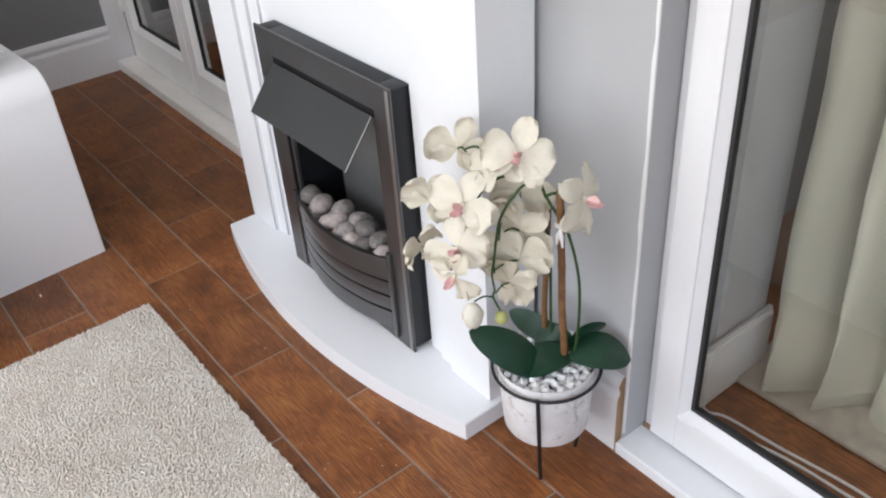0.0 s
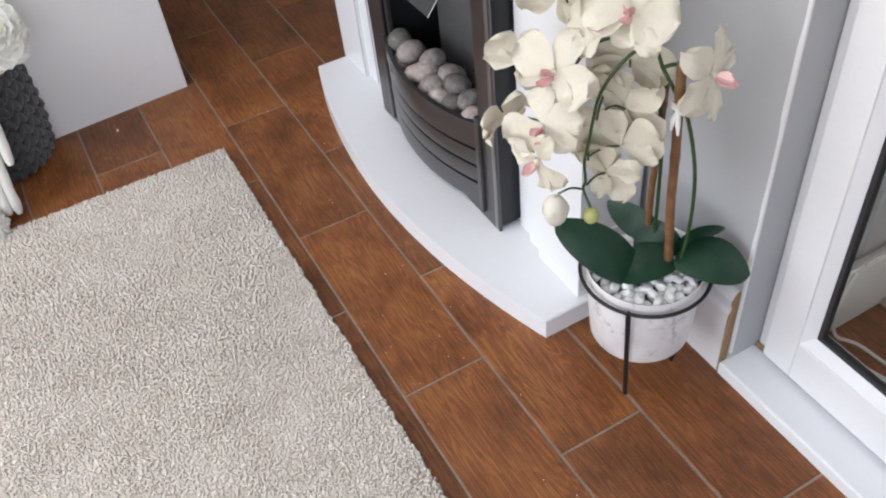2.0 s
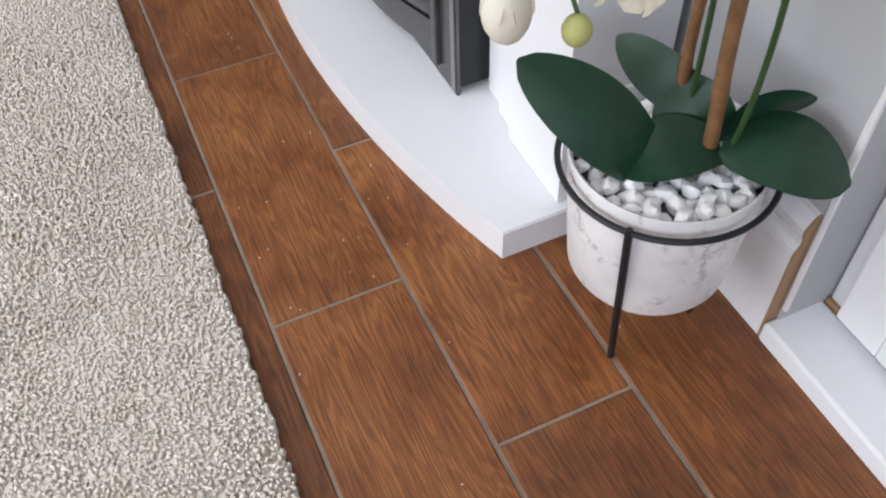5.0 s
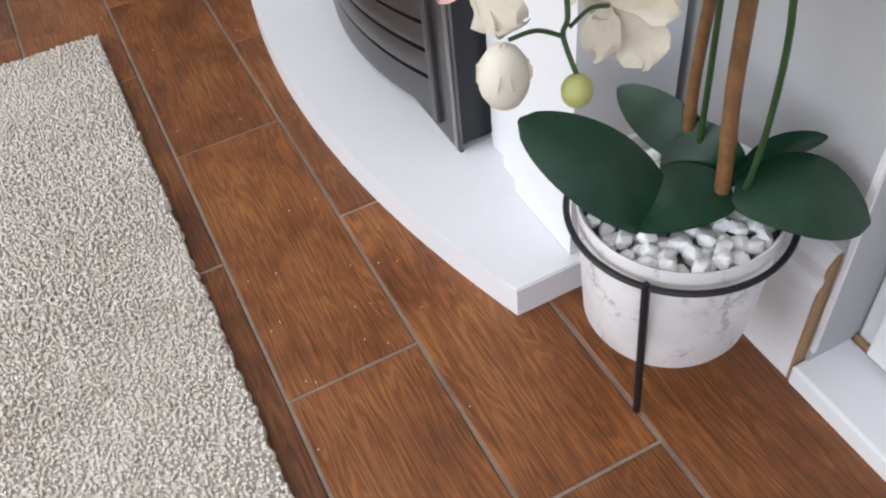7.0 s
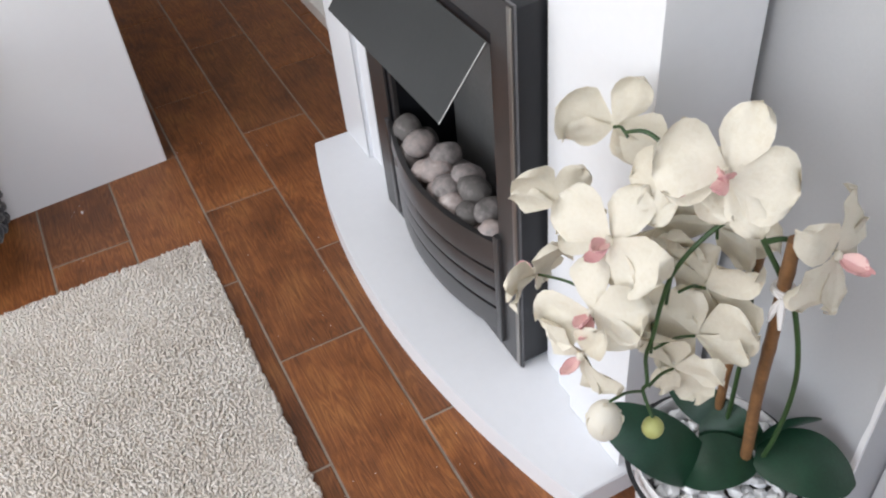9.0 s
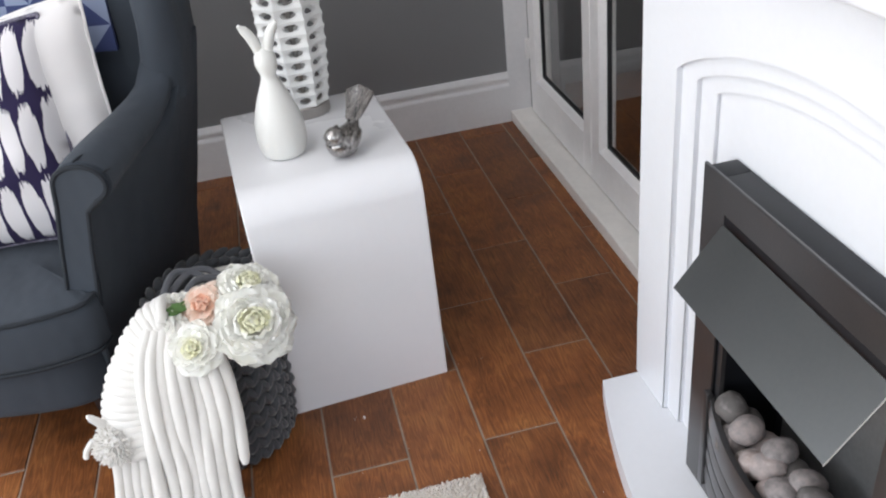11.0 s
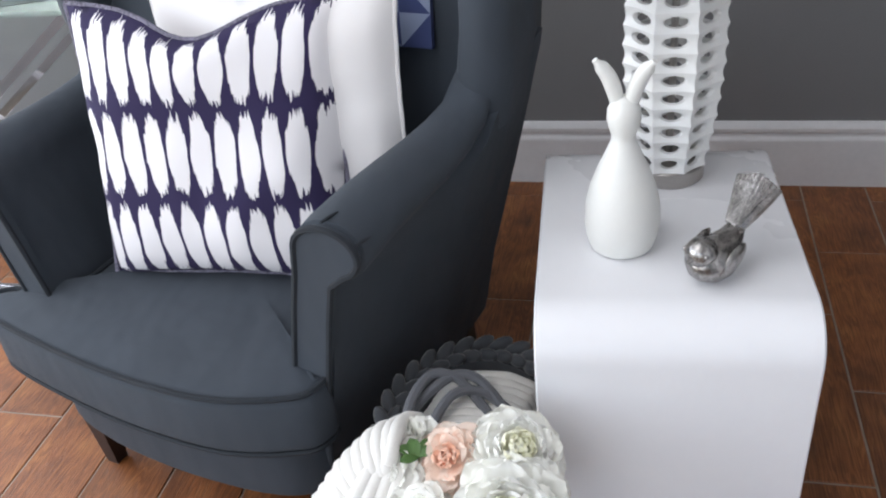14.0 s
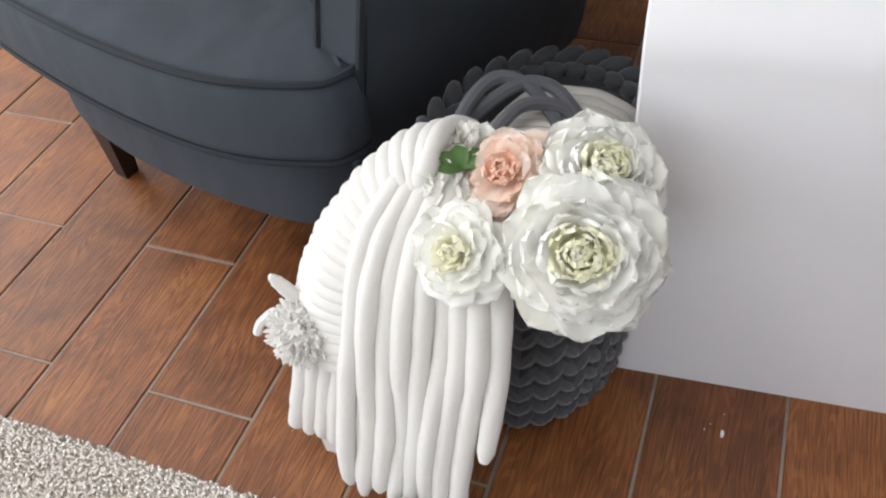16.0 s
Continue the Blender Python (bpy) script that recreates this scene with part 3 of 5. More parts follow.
trim([(-WH, 0.0), (-WH, H), (WH, H), (WH, 0.0)], [(-WH + T, 0.03), (-WH + T, H - T), (WH - T, H - T), (WH - T, 0.03)])
bmesh.ops.bevel(bm, geom=[e for e in bm.edges if all(abs(v.co.y + 0.056) < 1e-5 for v in e.verts)], offset=0.0015, segments=2, affect="EDGES")
part("front_trim", bm, M_STEEL, fire)
bm = bmesh.new()
box(bm, WH - 0.014, -0.0575, 0.004, WH - 0.003, -0.0555, H - 0.004, 0.0008)
part("edge_strip", bm, M_NICKEL, fire)
IX = WH - T
part("fire_back", boxes((-IX, 0.088, 0.02, IX, 0.092, 0.63), (-IX, -0.045, 0.02, -IX + 0.004, 0.088, 0.63), (IX - 0.004, -0.045, 0.02, IX, 0.088, 0.63), (-IX + 0.004, -0.045, 0.622, IX - 0.004, 0.088, 0.63)), M_BLACK, fire, smooth=False)
bm = boxes((-IX + 0.06, 0.06, 0.05, IX - 0.06, 0.068, 0.6), bevel=0.002)
part("reflector", bm, M_REFLECT, fire, "satin grey reflector plate")
for cd in ((-IX + 0.004, -0.045, 0.02, -IX + 0.016, -0.035, 0.62), (IX - 0.016, -0.045, 0.02, IX - 0.004, -0.035, 0.62)):
    part("side_strip", boxes(cd, bevel=0.001), M_STEEL, fire, smooth=False)
bm = bmesh.new()
for s in (0,):
    y0, z0, y1, z1 = -0.056, 0.607, -0.136, 0.506
    n_ = Vector((0, z1 - z0, -(y1 - y0))).normalized() * 0.0015
    for dx0, dx1 in ((-0.206, 0.206),):
        a = [bm.verts.new((x, y + n_.y * k, z + n_.z * k)) for k in (-1, 1) for x, y, z in ((dx0, y0, z0), (dx1, y0, z0), (dx1, y1, z1), (dx0, y1, z1))]
        for f in ((0, 1, 2, 3), (7, 6, 5, 4), (0, 4, 5, 1), (1, 5, 6, 2), (2, 6, 7, 3), (3, 7, 4, 0)):
            bm.faces.new([a[i] for i in f])
canopy = part("canopy", bm, M_STEELDARK, fire, "dark satin metal hood", smooth=False)
bm = bmesh.new()
tube(bm, [(0.2065, -0.0575, 0.606), (0.2065, -0.137, 0.5055)], 0.0011, 6)
part("bright_edge", bm, M_NICKEL, canopy, "polished edge")


def bow(s, depth):
    return -0.052 - depth * (1 - s * s)


def grille_bar(z0, z1, depth, lip=0.0, sag=0.0):
    bm = bmesh.new()
    rows = []
    for s in np.linspace(-1, 1, 25):
        x, y, dz = 0.213 * s, bow(s, depth), -sag * (1 - s * s)
        rows.append([(x, y, z0 + dz * 0.5), (x, y - 0.002, (z0 + z1) / 2 + dz), (x, y, z1 + dz), (x, y + 0.004 + lip, z1 + dz + lip * 0.2), (x, y + 0.004, z0 + dz * 0.5)])
    grid_skin(bm, rows, True, True)
    part("grille_bar", bm, M_STEEL, fire)


grille_bar(0.03, 0.080, 0.04)
grille_bar(0.088, 0.125, 0.042)
grille_bar(0.133, 0.169, 0.044)
grille_bar(0.177, 0.24, 0.046, 0.006, 0.004)
bm = bmesh.new()
rows = [[(0.211 * s, bow(s, 0.038) + 0.008, 0.03), (0.211 * s, bow(s, 0.038) + 0.008, 0.225)] for s in np.linspace(-1, 1, 21)]
grid_skin(bm, rows)
part("grille_lining", bm, M_BLACK, fire)
part("post", boxes((0.205, -0.062, 0.015, 0.22, -0.05, 0.262), bevel=0.002), M_STEEL, fire)
part("post", boxes((-0.22, -0.062, 0.015, -0.205, -0.05, 0.25), bevel=0.002), M_STEEL, fire)
bm = bmesh.new()
rows = [[(0.2 * s, 0.02, 0.2), (0.2 * s, bow(s, 0.038) + 0.012, 0.16)] for s in np.linspace(-1, 1, 11)]
grid_skin(bm, rows)
part("pebble_tray", bm, M_BLACK, fire)
rng = random.Random(11)
spots = [(-0.165, -0.035, 0.246, 0.028), (-0.105, -0.04, 0.248, 0.027), (-0.04, -0.018, 0.25, 0.027), (-0.03, -0.045, 0.235, 0.027), (-0.055, -0.075, 0.222, 0.024), (0.02, -0.05, 0.228, 0.028), (0.07, -0.02, 0.245, 0.027),
         (0.01, -0.085, 0.213, 0.025), (0.055, -0.07, 0.218, 0.026), (0.1, -0.05, 0.225, 0.024), (0.13, -0.02, 0.24, 0.027), (0.17, -0.04, 0.23, 0.024), (0.1, -0.08, 0.2, 0.024), (0.15, -0.06, 0.2, 0.026), (-0.12, -0.07, 0.215, 0.027),
         (-0.17, -0.05, 0.195, 0.026), (-0.01, -0.01, 0.22, 0.03), (0.03, -0.01, 0.245, 0.026), (-0.09, -0.01, 0.21, 0.03), (0.11, -0.01, 0.21, 0.03), (-0.15, -0.01, 0.21, 0.03), (0.17, -0.01, 0.21, 0.03), (0.05, -0.045, 0.2, 0.03), (-0.07, -0.045, 0.2, 0.03), (0.0, -0.05, 0.195, 0.03)]
for i, (x, y, z, r) in enumerate(spots):
    y = max(y, -0.058 if z > 0.205 else -0.04)
    bm = bmesh.new()
    blob(bm, (0, 0, 0), (r * 1.24, r * 1.0, r * 0.9), Euler((rng.uniform(-0.5, 0.5), rng.uniform(-0.5, 0.5), rng.uniform(0, 3))).to_matrix(), 14, 9, 0.12, i)
    p = part("pebble", bm, M_STONE, fire, "mottled grey pebble" if i == 0 else "")
    p.location = (x, y, z)


# ---- side table and what stands on it ----
side_table = thing("side_table", (-1.2425, -0.2185, 0), 184.0, "white high gloss waterfall side table with curved shoulders", "side table")
# local: x runs back from the front face (after the turn), y across
bm = bmesh.new()
LN, HH, R, TH = 0.555, 0.582, 0.075, 0.02


def waterfall(off):
    pts = [(off, 0.0)]
    for a in np.linspace(180, 90, 13):
        pts.append((R + (R - off) * math.cos(radians(a)), HH - R + (R - off) * math.sin(radians(a))))
    for a in np.linspace(90, 0, 13):
        pts.append((LN - R + (R - off) * math.cos(radians(a)), HH - R + (R - off) * math.sin(radians(a))))
    return pts + [(LN - off, 0.0)]


outer, inner = waterfall(0.0), waterfall(TH)
rows = []
for (ox, oz), (ix, iz) in zip(outer, inner):
    b = 0.003
    rows.append([(ox, -0.195 + b, oz), (ox * 0.85 + ix * 0.15, -0.195, oz * 0.85 + iz * 0.15), (ix, -0.195, iz), (ix, 0.195, iz), (ox * 0.85 + ix * 0.15, 0.195, oz * 0.85 + iz * 0.15), (ox, 0.195 - b, oz)])
grid_skin(bm, rows, True, True)
part("shell", bm, M_TABLE, side_table)

lamp = thing("table_lamp", (-1.668, -0.23, 0.582), 0, "white pierced ceramic table lamp with a white drum shade", "lamp")
bm = bmesh.new()
lathe(bm, [(0.058, 0), (0.06, 0.002), (0.06, 0.026), (0.057, 0.029), (0.03, 0.029)], 40)
part("base", bm, M_NICKEL, lamp, "brushed nickel disc")
# pierced body: eight flat sides, each with a ladder of oval holes
bm = bmesh.new()
NR, ROWS_, Z0, PZ = 8, 13, 0.03, 0.031


def body_r(z):
    t = (z - Z0) / (ROWS_ * PZ)
    return 0.048 + 0.025 * math.sin(math.pi * min(1, max(0, t * 0.82 + 0.06)))


for i in range(NR):
    a0, a1 = 2 * math.pi * (i - 0.5) / NR, 2 * math.pi * (i + 0.5) / NR
    am = (a0 + a1) / 2
    for j in range(ROWS_):
        zc = Z0 + (j + 0.5) * PZ
        ring_o, ring_i = [], []
        corners = []
        for q in range(16):
            th = 2 * math.pi * q / 16
            cu, cv = math.cos(th), math.sin(th)
            k_ = 1 / max(abs(cu), abs(cv))
            ring_o.append((cu * k_ * 0.5, cv * k_ * 0.5))
            ring_i.append((cu * 0.33, cv * 0.30))

        def put(u, v, depth):
            z = zc + v * PZ
            r = body_r(z) - depth
            half = r * math.tan(math.pi / NR)
            dip = 0.004 * (abs(v) * 2) ** 2 + 0.003 * (abs(u) * 2) ** 3
            tx, ty = math.cos(am), math.sin(am)
            r2 = r + dip
            return (r2 * tx - u * 2 * half * ty * (r2 / r), r2 * ty + u * 2 * half * tx * (r2 / r), z)
        vo = [bm.verts.new(put(u, v, 0)) for u, v in ring_o]
        vi = [bm.verts.new(put(u, v, 0.0005)) for u, v in ring_i]
        vb = [bm.verts.new(put(u * 0.95, v * 0.95, 0.007)) for u, v in ring_i]
        vc = [bm.verts.new(put(u, v, 0.007)) for u, v in ring_o]
        for q in range(16):
            w = (q + 1) % 16
            bm.faces.new((vo[q], vo[w], vi[w], vi[q]))
            bm.faces.new((vi[q], vi[w], vb[w], vb[q]))
            bm.faces.new((vb[q], vb[w], vc[w], vc[q]))
bmesh.ops.remove_doubles(bm, verts=bm.verts, dist=0.0006)
part("body", bm, M_LAMP, lamp, "pierced white ceramic body")
bm = bmesh.new()
tube(bm, [(0, 0, 0.029), (0, 0, 0.5)], 0.006, 8)
part("stem", bm, M_NICKEL, lamp)
bm = bmesh.new()
lathe(bm, [(0.172, 0.382), (0.173, 0.380), (0.175, 0.382), (0.157, 0.62), (0.155, 0.622), (0.154, 0.62)], 56)
for f in [f for f in bm.faces if len(f.verts) > 8]:
    bm.faces.remove(f)
part("shade", bm, M_SHADE, lamp, "white drum shade")

bunny = thing("rabbit_ornament", (-1.442, -0.3, 0.582), 0, "matt white ceramic rabbit ornament with long ears", "ornament")
bm = bmesh.new()
prof = [(0.04, 0.0), (0.047, 0.004), (0.053, 0.02), (0.0565, 0.045), (0.055, 0.075), (0.048, 0.105), (0.037, 0.135), (0.026, 0.16), (0.0185, 0.178), (0.017, 0.188), (0.021, 0.2), (0.0245, 0.213), (0.0235, 0.228), (0.018, 0.24), (0.008, 0.247), (0.001, 0.248)]
lathe(bm, prof, 28)
for s in (-1, 1):
    pts = spline([(0.0, s * 0.009, 0.232), (0.0, s * 0.014, 0.255), (0.002, s * 0.024, 0.28), (0.008, s * 0.04, 0.302)], 4)
    rad = [0.0098 * (0.85 + 0.35 * math.sin(math.pi * min(1, i / (len(pts) - 1) + 0.05))) * (1 if i < len(pts) - 2 else 0.55) for i in range(len(pts))]
    tube(bm, pts, rad, 10)
ob = part("rabbit", bm, M_BUNNY, bunny)
ob.rotation_euler = (0, 0, radians(-4))

bird = thing("bird_ornament", (-1.365, -0.17, 0.582), 142, "antique silver resin bird ornament with a raised fluted tail", "ornament")
bm = bmesh.new()
rows = []
path = [(-0.055, 0.040, 0.002), (-0.05, 0.040, 0.016), (-0.038, 0.041, 0.029), (-0.018, 0.038, 0.037), (0.004, 0.036, 0.038), (0.024, 0.04, 0.033), (0.042, 0.052, 0.023), (0.056, 0.066, 0.016), (0.064, 0.076, 0.013)]
for i, (x, z, r) in enumerate(path):
    rows.append([(x + 0.35 * r * math.sin(2 * math.pi * k / 20) * (0.6 if x > 0.02 else 0), r * math.cos(2 * math.pi * k / 20), z + r * 0.98 * math.sin(2 * math.pi * k / 20)) for k in range(20)])
grid_skin(bm, rows, True, True)
blob(bm, (-0.036, 0, 0.068), (0.027, 0.025, 0.025), None, 16, 10)
rows = [[(-0.058, 0.006 * math.cos(a), 0.067 + 0.006 * math.sin(a)) for a in np.linspace(0, 2 * math.pi, 9)[:-1]], [(-0.073, 0.001 * math.cos(a), 0.065 + 0.001 * math.sin(a)) for a in np.linspace(0, 2 * math.pi, 9)[:-1]]]
grid_skin(bm, rows, True, True)
part("body", bm, M_SILVER, bird)
bm = bmesh.new()
for k in range(-4, 5):
    a = k * 0.085
    pts = spline([(0.052, 0.005 * k * 0.6, 0.072 + 0.001 * abs(k)), (0.082, 0.03 * a * 2, 0.1), (0.112, 0.052 * a * 2, 0.145 - 0.004 * abs(k))], 4)
    tube(bm, pts, [0.0045 + 0.0055 * math.sin(math.pi * (i + 1) / (len(pts) + 1)) for i in range(len(pts))], 7)
part("tail", bm, M_SILVER, bird, "fluted tail feathers")
for s in (-1, 1):
    bm = bmesh.new()
    blob(bm, (-0.051, s * 0.0195, 0.073), (0.004, 0.004, 0.004), None, 8, 6)
    part("eye", bm, M_SILVER, bird)
    bm = bmesh.new()
    blob(bm, (0.004, s * 0.033, 0.045), (0.036, 0.007, 0.02), Euler((0, -0.5, 0)).to_matrix(), 12, 8)
    part("wing", bm, M_SILVER, bird)

bird.scale = (0.88, 0.88, 0.88)

# ---- wing chair ----
chair = thing("wing_armchair", (-1.354, -1.0707, 0), -104.5, "charcoal grey wool wing armchair with rolled arms and piped T cushion", "armchair")


def slab(bm, outline, z0, z1, r, seg=4, puff=0.0):
    """A cushion: an outline in plan with rounded upper and lower edges."""
    c = Vector((sum(p[0] for p in outline) / len(outline), sum(p[1] for p in outline) / len(outline)))
    rows = []
    prof = [(r * (1 - math.sin(radians(a))), z0 + r - r * math.cos(radians(a))) for a in np.linspace(0, 90, seg + 1)]
    prof += [(r * (1 - math.cos(radians(a))), z1 - r + r * math.sin(radians(a))) for a in np.linspace(0, 90, seg + 1)]
    for inset, z in prof:
        row = []
        for i, p in enumerate(outline):
            a, b = Vector(outline[i - 1]), Vector(outline[(i + 1) % len(outline)])
            t = (b - a).normalized()
            nrm = Vector((t.y, -t.x))
            row.append((p[0] - nrm.x * inset, p[1] - nrm.y * inset, z))
        rows.append(row)
    vs = grid_skin(bm, rows, True, True)
    return vs


def closed(points, per=5):
    out = []
    n_ = len(points)
    for i in range(n_):
        p0, p1, p2, p3 = (Vector(points[(i + k) % n_]) for k in (-1, 0, 1, 2))
        for k in range(per):
            t = k / per
            out.append(tuple(0.5 * (2 * p1 + (p2 - p0) * t + (2 * p0 - 5 * p1 + 4 * p2 - p3) * t * t + (3 * p1 - p0 - 3 * p2 + p3) * t ** 3)))
    return out


# seat frame
bm = bmesh.new()
front = [(0.325, -0.08), (0.335, 0.0), (0.29, 0.055), (0.16, 0.085), (0.0, 0.095), (-0.16, 0.085), (-0.26, 0.058), (-0.305, 0.0), (-0.30, -0.08), (-0.30, -0.56), (-0.2, -0.60), (0.2, -0.60), (0.30, -0.56)]
slab(bm, closed(front, 4), 0.158, 0.335, 0.022)
part("seat_frame", bm, M_CHAIR, chair)
# T cushion
bm = bmesh.new()
cush = [(0.27, -0.50), (0.275, -0.3), (0.275, -0.04), (0.31, 0.0), (0.39, 0.004), (0.418, 0.04), (0.37, 0.092), (0.19, 0.122), (0.0, 0.136), (-0.18, 0.126), (-0.31, 0.075), (-0.338, 0.032), (-0.332, 0.004), (-0.298, 0.0), (-0.27, -0.04), (-0.275, -0.3), (-0.27, -0.50), (0, -0.52)]
cl = closed(cush, 4)
vs = slab(bm, cl, 0.308, 0.437, 0.024, 4)
top = vs[-1]
bmesh.ops.delete(bm, geom=[f for f in bm.faces if len(f.verts) > 10 and f.calc_center_median().z > 0.4], context="FACES_ONLY")
last = top
for s, dz in ((0.95, 0.004), (0.88, 0.009), (0.74, 0.015), (0.58, 0.019), (0.4, 0.022), (0.2, 0.023), (0.02, 0.023)):
    nxt = [bm.verts.new((v.co.x * s, -0.2 + (v.co.y + 0.2) * s, 0.437 + dz + 0.006 * noise.noise(Vector((v.co.x * 7 * s, v.co.y * 7 * s, 1))))) for v in top]
    for i in range(len(top)):
        j = (i + 1) % len(top)
        bm.faces.new((last[i], last[j], nxt[j], nxt[i]))
    last = nxt
bm.faces.new(last)
seat = part("seat_cushion", bm, M_CHAIR, chair)
for z in (0.4335, 0.313):
    bm = bmesh.new()
    ring = [Vector((p[0], p[1], z)) for p in cl]
    inner_ = []
    for i, p in enumerate(ring):
        t = (ring[(i + 1) % len(ring)] - ring[i - 1]).normalized()
        inner_.append(p - Vector((t.y, -t.x, 0)) * 0.0045)
    tube(bm, inner_ + [inner_[0]], 0.0052, 6, False)
    part("piping", bm, M_PIPING, seat, "darker piped seam")


def flare(z, y=-0.5):
    """How far out the side of the chair stands at a height and depth."""
    zs = (0.18, 0.35, 0.5, 0.66, 0.8, 1.15)
    a = np.interp(z, zs, (0.295, 0.325, 0.36, 0.405, 0.44, 0.46))
    b = np.interp(z, zs, (0.335, 0.378, 0.42, 0.462, 0.492, 0.505))
    k = min(1, max(0, -y / 0.42))
    return float(a + (b - a) * k * k * (3 - 2 * k))


for s in (1, -1):
    def section(y, top_z, roll, cx0):
        """Closed section of an arm at a depth: inner face, roll over the top, flaring outer side."""
        cz, cx = top_z - roll, s * cx0
        pts = [(s * 0.27, y, 0.26), (s * 0.274, y, 0.42), (s * (cx0 - roll * 1.02), y, cz - roll * 1.3), (s * (cx0 - roll * 1.16), y, cz - roll * 0.4)]
        for a in np.linspace(165, -58, 13):
            pts.append((cx + s * roll * 1.2 * math.cos(radians(a)), y, cz + roll * math.sin(radians(a))))
        for zz in (cz - roll * 1.35, cz - roll * 2.4, 0.45, 0.32, 0.15):
            pts.append((s * (flare(zz, y) - 0.014 * (zz > 0.5) * (1 + y / 0.46)), y, zz))
        pts.append((s * 0.29, y, 0.15))
        return pts

    bm = bmesh.new()
    secs = [section(-0.008, 0.724, 0.044, 0.385), section(0.0, 0.731, 0.049, 0.387), section(-0.03, 0.735, 0.05, 0.388), section(-0.10, 0.735, 0.048, 0.388), section(-0.18, 0.733, 0.046, 0.392), section(-0.26, 0.733, 0.044, 0.40),
            section(-0.33, 0.738, 0.04, 0.408), section(-0.375, 0.755, 0.036, 0.42), section(-0.41, 0.80, 0.031, 0.43), section(-0.46, 0.85, 0.028, 0.437), section(-0.56, 0.87, 0.026, 0.435)]
    secs = [secs[1][:1] and [(x, 0.004, z) for x, y, z in secs[0]]] + secs[1:]
    grid_skin(bm, secs, True, True)
    arm = part("arm", bm, M_CHAIR, chair)
    bm = bmesh.new()
    face = [(s * 0.262, 0.155), (s * 0.274, 0.42), (s * 0.305, 0.56), (s * 0.325, 0.64)]
    for a in np.linspace(172, -62, 15):
        face.append((s * 0.386 + s * 0.053 * math.cos(radians(a)), 0.684 + 0.041 * math.sin(radians(a))))
    face += [(s * 0.384, 0.625), (s * 0.366, 0.55), (s * 0.33, 0.38), (s * 0.295, 0.155)]
    prism(bm, face if s > 0 else face[::-1], "y", -0.002, 0.016)
    part("arm_front", bm, M_CHAIR, arm)
    bm = bmesh.new()
    tube(bm, [(x, 0.015, z) for x, z in face[1:]], 0.0055, 6)
    part("piping", bm, M_PIPING, arm, "darker piped seam")
    # gathered pleats over the scroll
    for pk in (0.35, 0.62):
        bm = bmesh.new()
        a = radians(172 - 234 * pk)
        cxp, czp = s * 0.388, 0.684
        pts = [(cxp + s * 0.058 * math.cos(a + da), 0.012 - dy_, czp + 0.05 * math.sin(a + da)) for da, dy_ in ((0, 0), (-0.05, 0.016), (-0.12, 0.034))]
        tube(bm, pts, [0.002, 0.0026, 0.001], 5)
        part("pleat", bm, M_PIPING, arm)
    bm = bmesh.new()
    rows = []
    for k in range(17):
        t = k / 16
        z = 0.68 + 0.46 * t
        yf = -0.40 + 0.03 * math.sin(math.pi * min(1, t * 1.2)) - 0.01 * t
        yb = -0.642 - 0.012 * t
        xi, xo = 0.385 + 0.035 * min(1, 2.5 * t), flare(z) + 0.002
        row = [(s * xi, yb, z), (s * xi, yf - 0.05, z)]
        for a in np.linspace(180, 0, 9):
            row.append((s * ((xi + xo) / 2 + (xo - xi) / 2 * 1.15 * math.cos(radians(a))), yf - 0.04 + 0.042 * math.sin(radians(a)), z))
        row += [(s * xo, yf - 0.07, z), (s * xo, -0.52, z), (s * (xo - 0.012), -0.59, z), (s * (xo - 0.07), yb + 0.0, z)]
        rows.append(row)
    rows.append([(x * 0.985, y - 0.02 if y > -0.5 else y, z + 0.022) for x, y, z in rows[-1]])
    grid_skin(bm, rows, True, True)
    part("wing", bm, M_CHAIR, chair)
    # side panel below the arm, running to the back
    bm = bmesh.new()
    rows = []
    for z in np.linspace(0.15, 1.13, 12):
        f_ = flare(z)
        rows.append([(s * 0.25, -0.46, z), (s * (f_ - 0.012), -0.46, z), (s * (f_ - 0.003), -0.52, z), (s * (f_ - 0.012), -0.60, z), (s * (f_ - 0.07), -0.652, z), (s * 0.25, -0.655, z)])
    grid_skin(bm, rows, True, True)
    part("side_panel", bm, M_CHAIR, chair)
bm = bmesh.new()
rows = []
for k in range(19):
    t = k / 18
    z = 0.40 + 0.75 * t
    yc = -0.43 - 0.115 * t
    row = []
    for a in np.linspace(0, 2 * math.pi, 41)[:-1]:
        cx_, cy_ = math.cos(a), math.sin(a)
        pull = sum(0.012 * math.exp(-(((0.40 * cx_ - bx) / 0.03) ** 2 + ((z - bz) / 0.03) ** 2)) for bx, bz in ((0, 0.98), (0.17, 0.98), (-0.17, 0.98), (0.33, 0.80), (-0.33, 0.80), (0.1, 0.80), (-0.1, 0.80)))
        row.append((min(0.405, flare(z) - 0.035) * math.copysign(abs(cx_) ** 0.4, cx_), yc - 0.09 + (0.075 - pull) * math.copysign(abs(cy_) ** 0.5, cy_), z))
    rows.append(row)
grid_skin(bm, rows, True, True)
back = part("backrest", bm, M_CHAIR, chair)
for x, z in ((0, 0.98), (0.17, 0.98), (-0.17, 0.98), (0.33, 0.80), (-0.33, 0.80), (0.1, 0.80), (-0.1, 0.80)):
    bm = bmesh.new()
    blob(bm, (x, -0.454 - 0.115 * (z - 0.4) / 0.75, z), (0.013, 0.006, 0.013), None, 12, 8)
    part("button", bm, M_PIPING, back, "cloth button")
bm = bmesh.new()
